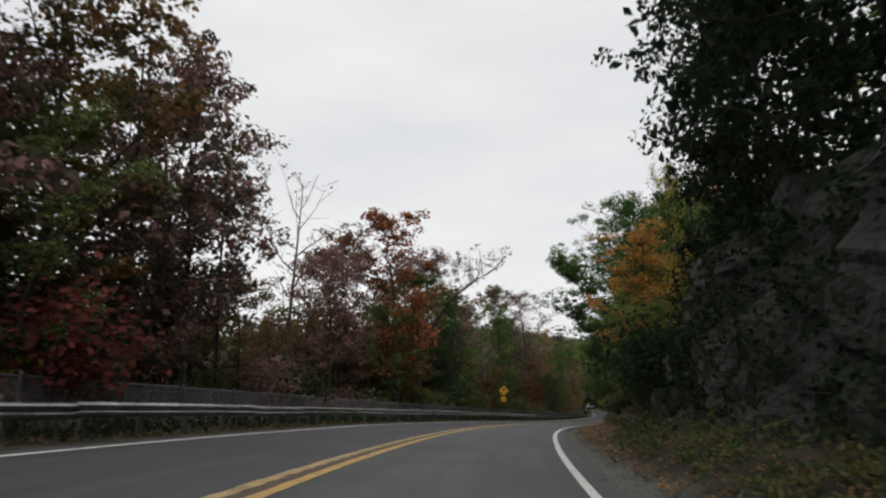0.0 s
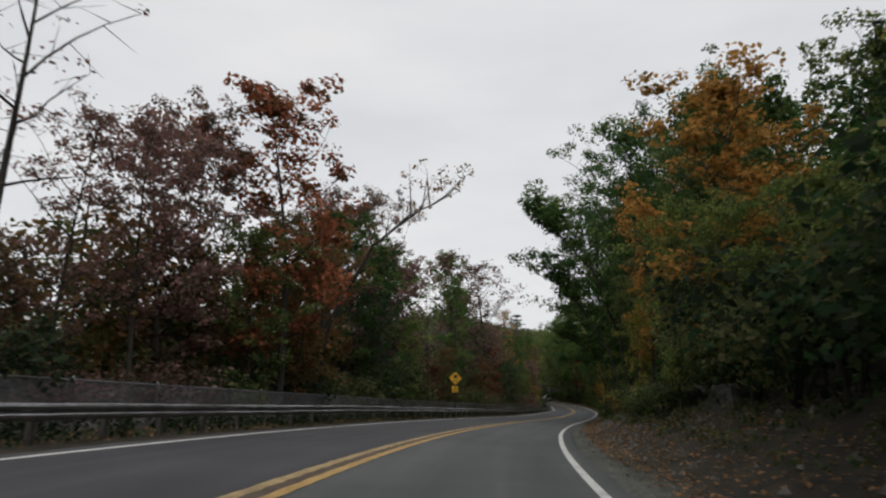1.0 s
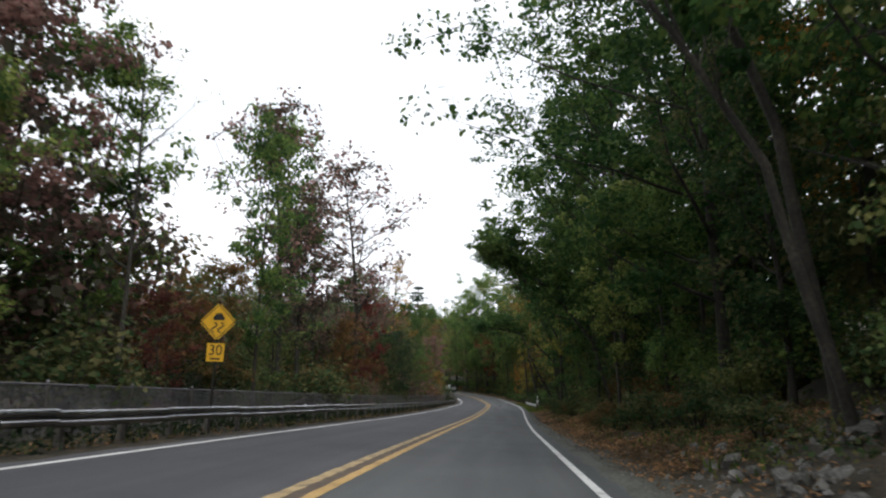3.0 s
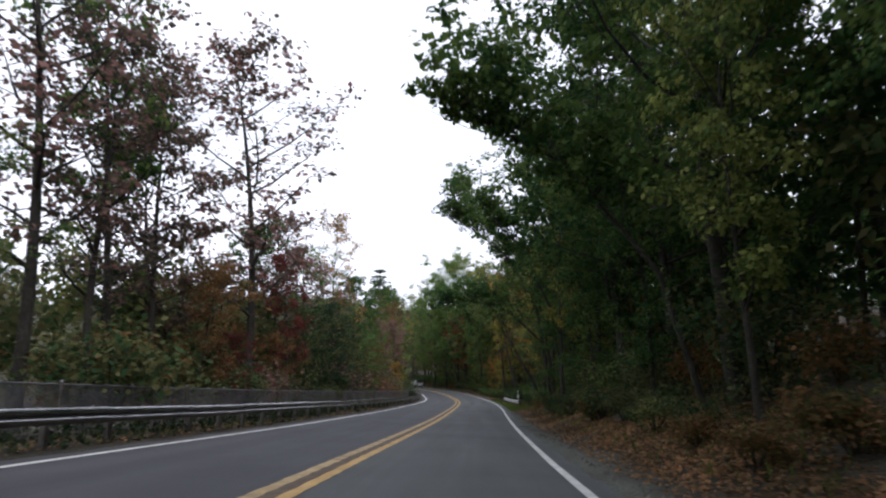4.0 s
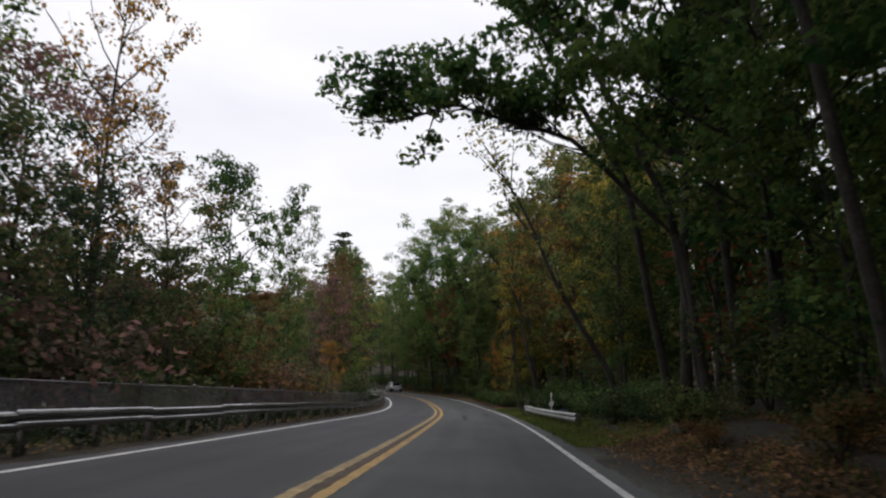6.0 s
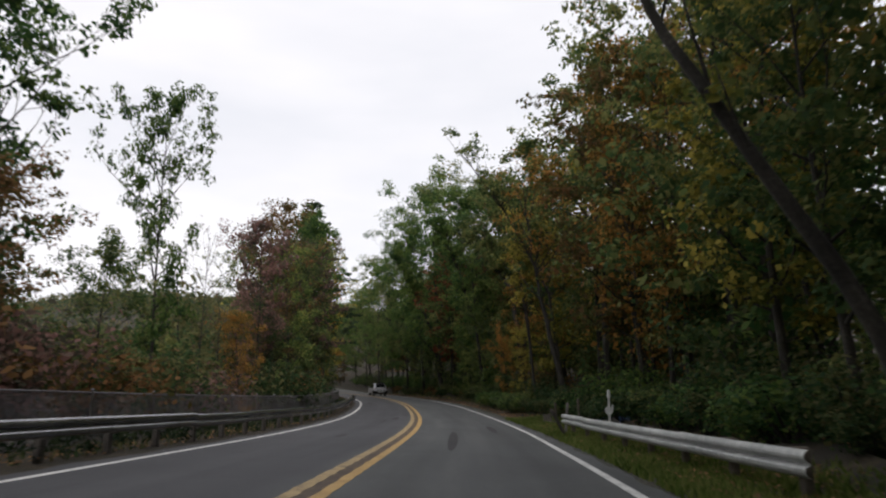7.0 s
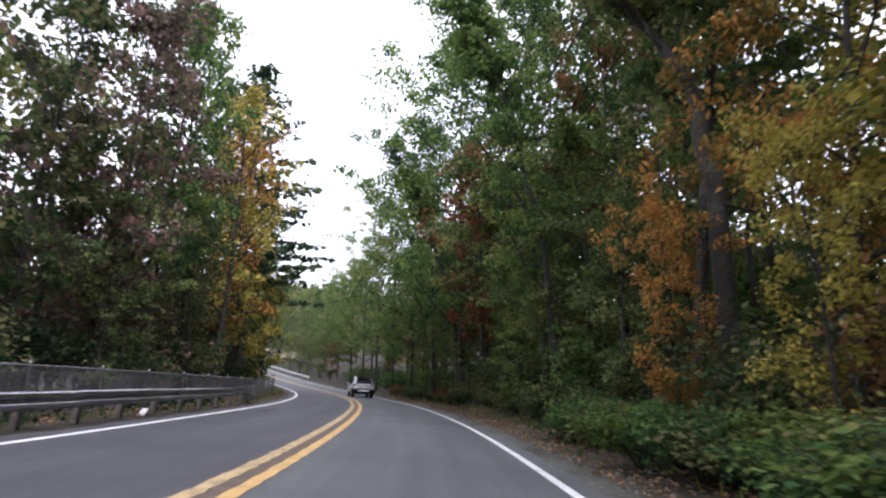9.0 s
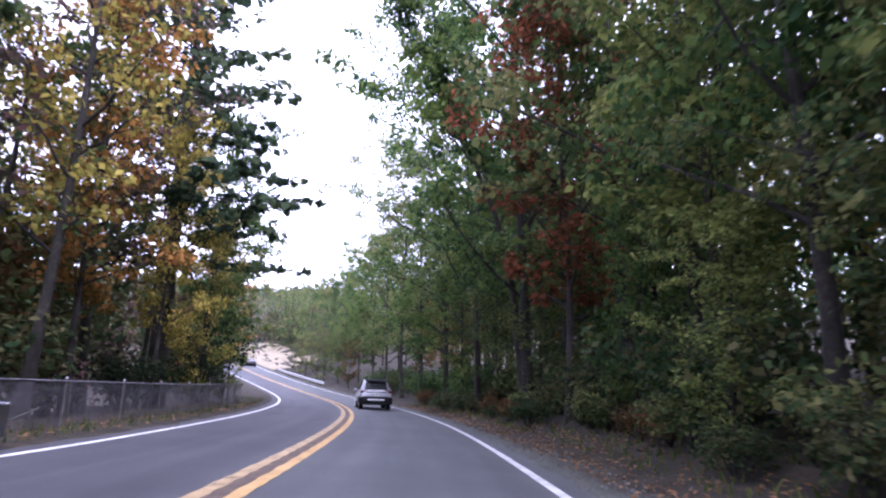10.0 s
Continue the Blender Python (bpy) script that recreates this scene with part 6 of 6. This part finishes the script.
def rubble():
    """Loose broken stone on the bank: the larger stones singly, the small ones joined."""
    rnd = random.Random(9)
    ob = new("rubble_slope")
    origin = place(50, 5)
    ob.location = origin
    for k in range(290):
        s = rnd.triangular(40, 66, 53)
        l = right_at(s) + 1.9 + abs(rnd.gauss(0, 1)) * 2.6
        size = rnd.uniform(0.14, 0.36) * (1.4 if rnd.random() < 0.06 else 1)
        m = Matrix.Translation(place(s, l, size * 0.1) - origin) @ pose(0, 0, 0, rnd.uniform(-35, 35), rnd.uniform(-35, 35), rnd.uniform(0, 360)) @ Matrix.Diagonal((size * 1.3, size * 1.3, size * 1.3, 1))
        piece("stone", STONES[k % 7], ob, m)
    tagged(ob, "slope of loose broken grey stones with fallen leaves", "rubble")
    verts, faces = [], []
    for k in range(5200):
        if k % 4:
            s, spread = rnd.uniform(-5, 205), 0.55
            l = right_at(s) + 0.75 + abs(rnd.gauss(0, 1)) * spread
            size = rnd.uniform(0.02, 0.07)
        else:
            s = rnd.triangular(22, 74, 50)
            l = right_at(s) + 1.5 + abs(rnd.gauss(0, 1)) * 3.0
            size = rnd.uniform(0.05, 0.15)
        p, b = place(s, l), len(verts)
        a = rnd.uniform(0, 6.28)
        for t in range(4):
            verts.append(p + Vector((math.cos(a + t * 1.57) * size * rnd.uniform(0.6, 1.2), math.sin(a + t * 1.57) * size * rnd.uniform(0.6, 1.2), -0.02)))
        verts.append(p + Vector((rnd.uniform(-0.3, 0.3) * size, rnd.uniform(-0.3, 0.3) * size, size * rnd.uniform(0.5, 0.9))))
        faces += [(b, b + 1, b + 4), (b + 1, b + 2, b + 4), (b + 2, b + 3, b + 4), (b + 3, b, b + 4)]
    tagged(new("gravel", mesh_of("gravel", verts, faces, ROCK)), "small grey stones and gravel along the verge", "gravel", kind="stuff")


def scattered(name, label, category, count, where, size, mat, seed, upright=False):
    """Leaves lying on the ground, or blades standing on it, as one mesh."""
    rng = np.random.default_rng(seed)
    s, l = where(rng, count)
    h = np.interp(s, S, HEAD)
    c = np.stack([np.interp(s, S, PX) + np.cos(h) * l, np.interp(s, S, PY) + np.sin(h) * l, ground_z(s, l)], -1)
    n = len(s)
    if upright:
        az = rng.uniform(0, 6.28, n)
        tall = size * rng.uniform(0.5, 1.5, n)
        side = np.stack([np.cos(az), np.sin(az), np.zeros(n)], -1) * (0.012 + 0.02 * rng.random((n, 1)))
        lean = np.stack([rng.normal(size=n) * 0.35, rng.normal(size=n) * 0.35, np.ones(n)], -1) * tall[:, None]
        quads = np.stack([c - side, c + side, c + lean * 0.65 + side * 0.6, c + lean], 1)
    else:
        up = rng.normal(size=(n, 3)) * 0.3 + (0, 0, 1)
        up /= np.linalg.norm(up, axis=1, keepdims=True)
        a = np.cross(up, rng.normal(size=(n, 3)))
        a /= np.linalg.norm(a, axis=1, keepdims=True)
        b = np.cross(up, a)
        ln = size * rng.uniform(0.6, 1.5, (n, 1))
        c = c + (0, 0, 0.03) + np.abs(rng.normal(size=(n, 1))) * (0, 0, 0.03)
        quads = np.stack([c - a * ln, c + b * ln * 0.6 + up * ln * 0.3, c + a * ln, c - b * ln * 0.6 + up * ln * 0.3], 1)
    tagged(new(name, quads_mesh(name, quads, mat)), label, category, kind="stuff")


rock_outcrop()
boulders()
rubble()
scattered("fallen_leaves", "brown and orange fallen leaves on the bank", "leaves", 24000, lambda g, n: ((q := g.uniform(-6, 132, n)), right_at(q) + 0.95 + np.abs(g.normal(size=n)) * 2.8), 0.045, LEAF["litter"], 1)
scattered("fallen_leaves", "thick drift of rusty fallen leaves on the bank", "leaves", 40000, lambda g, n: ((q := g.uniform(62, 124, n)), right_at(q) + 1.5 + g.beta(1.3, 2.0, n) * 5.0), 0.058, LEAF["litter"], 7)
scattered("fallen_leaves", "brown fallen leaves under the trees along the verge", "leaves", 9000, lambda g, n: ((q := g.uniform(130, 215, n)), right_at(q) + 0.8 + np.abs(g.normal(size=n)) * 2.0), 0.045, LEAF["litter"], 2)
scattered("fallen_leaves", "brown fallen leaves under the guardrail", "leaves", 9000, lambda g, n: ((q := g.uniform(0, 205, n)), left_at(q) - 0.8 - np.abs(g.normal(size=n)) * 1.4), 0.04, LEAF["litter"], 3)
scattered("grass", "light green grass on the verge by the short guardrail", "grass", 24000, lambda g, n: ((q := g.uniform(118, 151, n)), right_at(q) + 0.5 + g.beta(1.2, 1.8, n) * 3.0), 0.12, LEAF["grass"], 4, True)
scattered("weeds", "thin weeds along the edge of the wood", "weeds", 4000, lambda g, n: ((q := g.uniform(60, 215, n)), right_at(q) + 1.9 + np.abs(g.normal(size=n)) * 1.2), 0.17, LEAF["grass"], 5, True)
scattered("weeds", "thin weeds between the guardrail and the fence", "weeds", 5000, lambda g, n: ((q := g.uniform(0, 215, n)), left_at(q) - 1.0 - np.abs(g.normal(size=n)) * 1.0), 0.14, LEAF["hedge"], 6, True)

TARP = mottled("blue_tarp", [(0.3, (0.012, 0.03, 0.1)), (0.5, (0.02, 0.05, 0.17)), (0.7, (0.05, 0.09, 0.24))], 2, 12, 0.45)


def tarp():
    bm = bmesh.new()
    bmesh.ops.create_grid(bm, x_segments=18, y_segments=18, size=0.9)
    for v in bm.verts:
        d = max(0.0, 1 - (v.co.x ** 2 + v.co.y ** 2) / 1.1)
        v.co.z = 0.35 * d + 0.12 * noise.fractal(v.co * 2.2, 1.0, 2.0, 4) * (0.3 + d)
    me = bpy.data.meshes.new("tarp")
    bm.to_mesh(me)
    bm.free()
    me.materials.append(TARP)
    ob = new("tarp", me)
    ob.matrix_basis = Matrix.Translation(place(144.6, 6.3, -0.1)) @ pose(0, 0, 0, 0, 0, 20)
    tagged(ob, "crumpled blue tarpaulin heap among the bushes", "tarpaulin")
    ob = new("board")
    ob.matrix_basis = Matrix.Translation(place(168.0, rail_left(168) - 0.35, 0.06)) @ pose(0, 0, 0, 4, 6, 8)
    piece("plank", box_mesh("plank", 0.14, 1.3, 0.03, WHITE_PAINT, 0.006), ob)
    tagged(ob, "fallen white board lying under the guardrail", "board")
    ob = new("dead_branch")
    ob.matrix_basis = Matrix.Translation(place(58.5, 5.2, 0.15)) @ pose(0, 0, 0, 10, 70, 40)
    piece("stem", rod_mesh("stem", 0.05, 1.7, BARK_PALE, 7, 0.025), ob)
    piece("twig", rod_mesh("twig", 0.02, 0.6, BARK_PALE, 5, 0.008), ob, pose(0, 0, 1.0, 40, 0, 0))
    tagged(ob, "pale fallen branch on the rubble slope", "branch")


tarp()


def dry_bank():
    """The dry grass slope beside the climbing road, as tufts on a skirt of straw-coloured turf."""
    ss, ll = np.arange(276, 331, 1.5), np.linspace(0, 1, 9)
    verts = [place(s, right_at(s) + 1.0 + f * np.interp(s, [276, 284, 325, 331], [3, 11, 11, 4]), 0.12) for s in ss for f in ll]
    n = len(ll)
    faces = [(i * n + j, i * n + j + 1, (i + 1) * n + j + 1, (i + 1) * n + j) for i in range(len(ss) - 1) for j in range(n - 1)]
    straw = mottled("dry_grass", [(0.3, (0.13, 0.11, 0.065)), (0.5, (0.22, 0.185, 0.115)), (0.7, (0.3, 0.25, 0.16))], 0.4, 6, 0.9, 0, 0.8, 0.05)
    tagged(new("grass_bank", mesh_of("grass_bank", verts, faces, straw)), "dry straw-coloured grass bank beside the climbing road", "grass", kind="structure")


dry_bank()


def undergrowth():
    """Added low leaf clumps, near black to darken the strip between guardrail and fence."""
    rng, rnd = np.random.default_rng(78), random.Random(78)
    tips = []
    for k in range(3200):
        s = rnd.uniform(-2, 176)
        tips.append(tuple(place(s, left_at(s) - rnd.uniform(1.0, 3.0), rnd.uniform(0.03, 0.35))))
    tagged(new("undergrowth", quads_mesh("undergrowth", leaf_quads(tips, 0.24, 8, 0.06, rng, 0.9), LEAF["cedar"])), "low near-black leaf clumps between the guardrail and the fence", "undergrowth", kind="stuff")
    tips = []
    for k in range(700):
        s = rnd.uniform(19, 74)
        tips.append(tuple(place(s, right_at(s) + 2.4 + abs(rnd.gauss(0, 1)) * 2.6, rnd.uniform(0.03, 0.25))))
    for k in range(1500):
        s = rnd.uniform(68, 124)
        l = rnd.uniform(3.4, 8.5)
        tips.append(tuple(place(s, right_at(s) + l, rnd.uniform(0.05, 0.25 + 0.12 * l))))
    # Clumps added to darken the verge in place of the overhang's shade.
    for k in range(420):
        s = rnd.uniform(-3, 21)
        tips.append(tuple(place(s, right_at(s) + rnd.uniform(1.7, 3.4), rnd.uniform(0.02, 0.3))))
    tagged(new("undergrowth", quads_mesh("undergrowth", leaf_quads(tips, 0.25, 14, 0.05, rng, 0.7), LEAF["hedge"])), "low dark plants and dead leaves on the bank", "undergrowth", kind="stuff")


undergrowth()


def verge_twigs():
    """Broken twigs lying along the verge under the trees, joined."""
    rnd = random.Random(41)
    verts, faces = [], []
    for k in range(320):
        s = rnd.uniform(62, 212)
        p = place(s, right_at(s) + 0.7 + abs(rnd.gauss(0, 1)) * 0.9, 0.02)
        az, ln = rnd.uniform(0, 6.28), rnd.uniform(0.15, 0.7)
        d = Vector((math.cos(az), math.sin(az), rnd.uniform(-0.02, 0.15))) * ln
        bend = Vector((rnd.uniform(-0.1, 0.1), rnd.uniform(-0.1, 0.1), 0.03)) * ln
        r = rnd.uniform(0.004, 0.014)
        tube([p, p + d * 0.5 + bend, p + d], [r, r * 0.8, r * 0.4], 4, verts, faces)
    tagged(new("twigs", mesh_of("twigs", verts, faces, BARK_PALE)), "broken pale twigs scattered on the gravel verge", "twigs", kind="stuff")


verge_twigs()


def vines():
    """Hanging ivy and ferns on the rock face."""
    rng, rnd = np.random.default_rng(77), random.Random(77)
    tips = []
    for k in range(330):
        s = rnd.uniform(-2, 20)
        h = rnd.uniform(0.4, 4.6)
        p = place(s, 4.15 + 0.3 * h + rnd.uniform(-0.3, 0.4))
        p.z = float(ground_z(s, 4.2)) + h
        tips.append(tuple(p))
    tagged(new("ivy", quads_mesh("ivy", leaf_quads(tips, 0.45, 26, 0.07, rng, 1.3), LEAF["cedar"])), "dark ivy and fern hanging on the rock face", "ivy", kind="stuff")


vines()
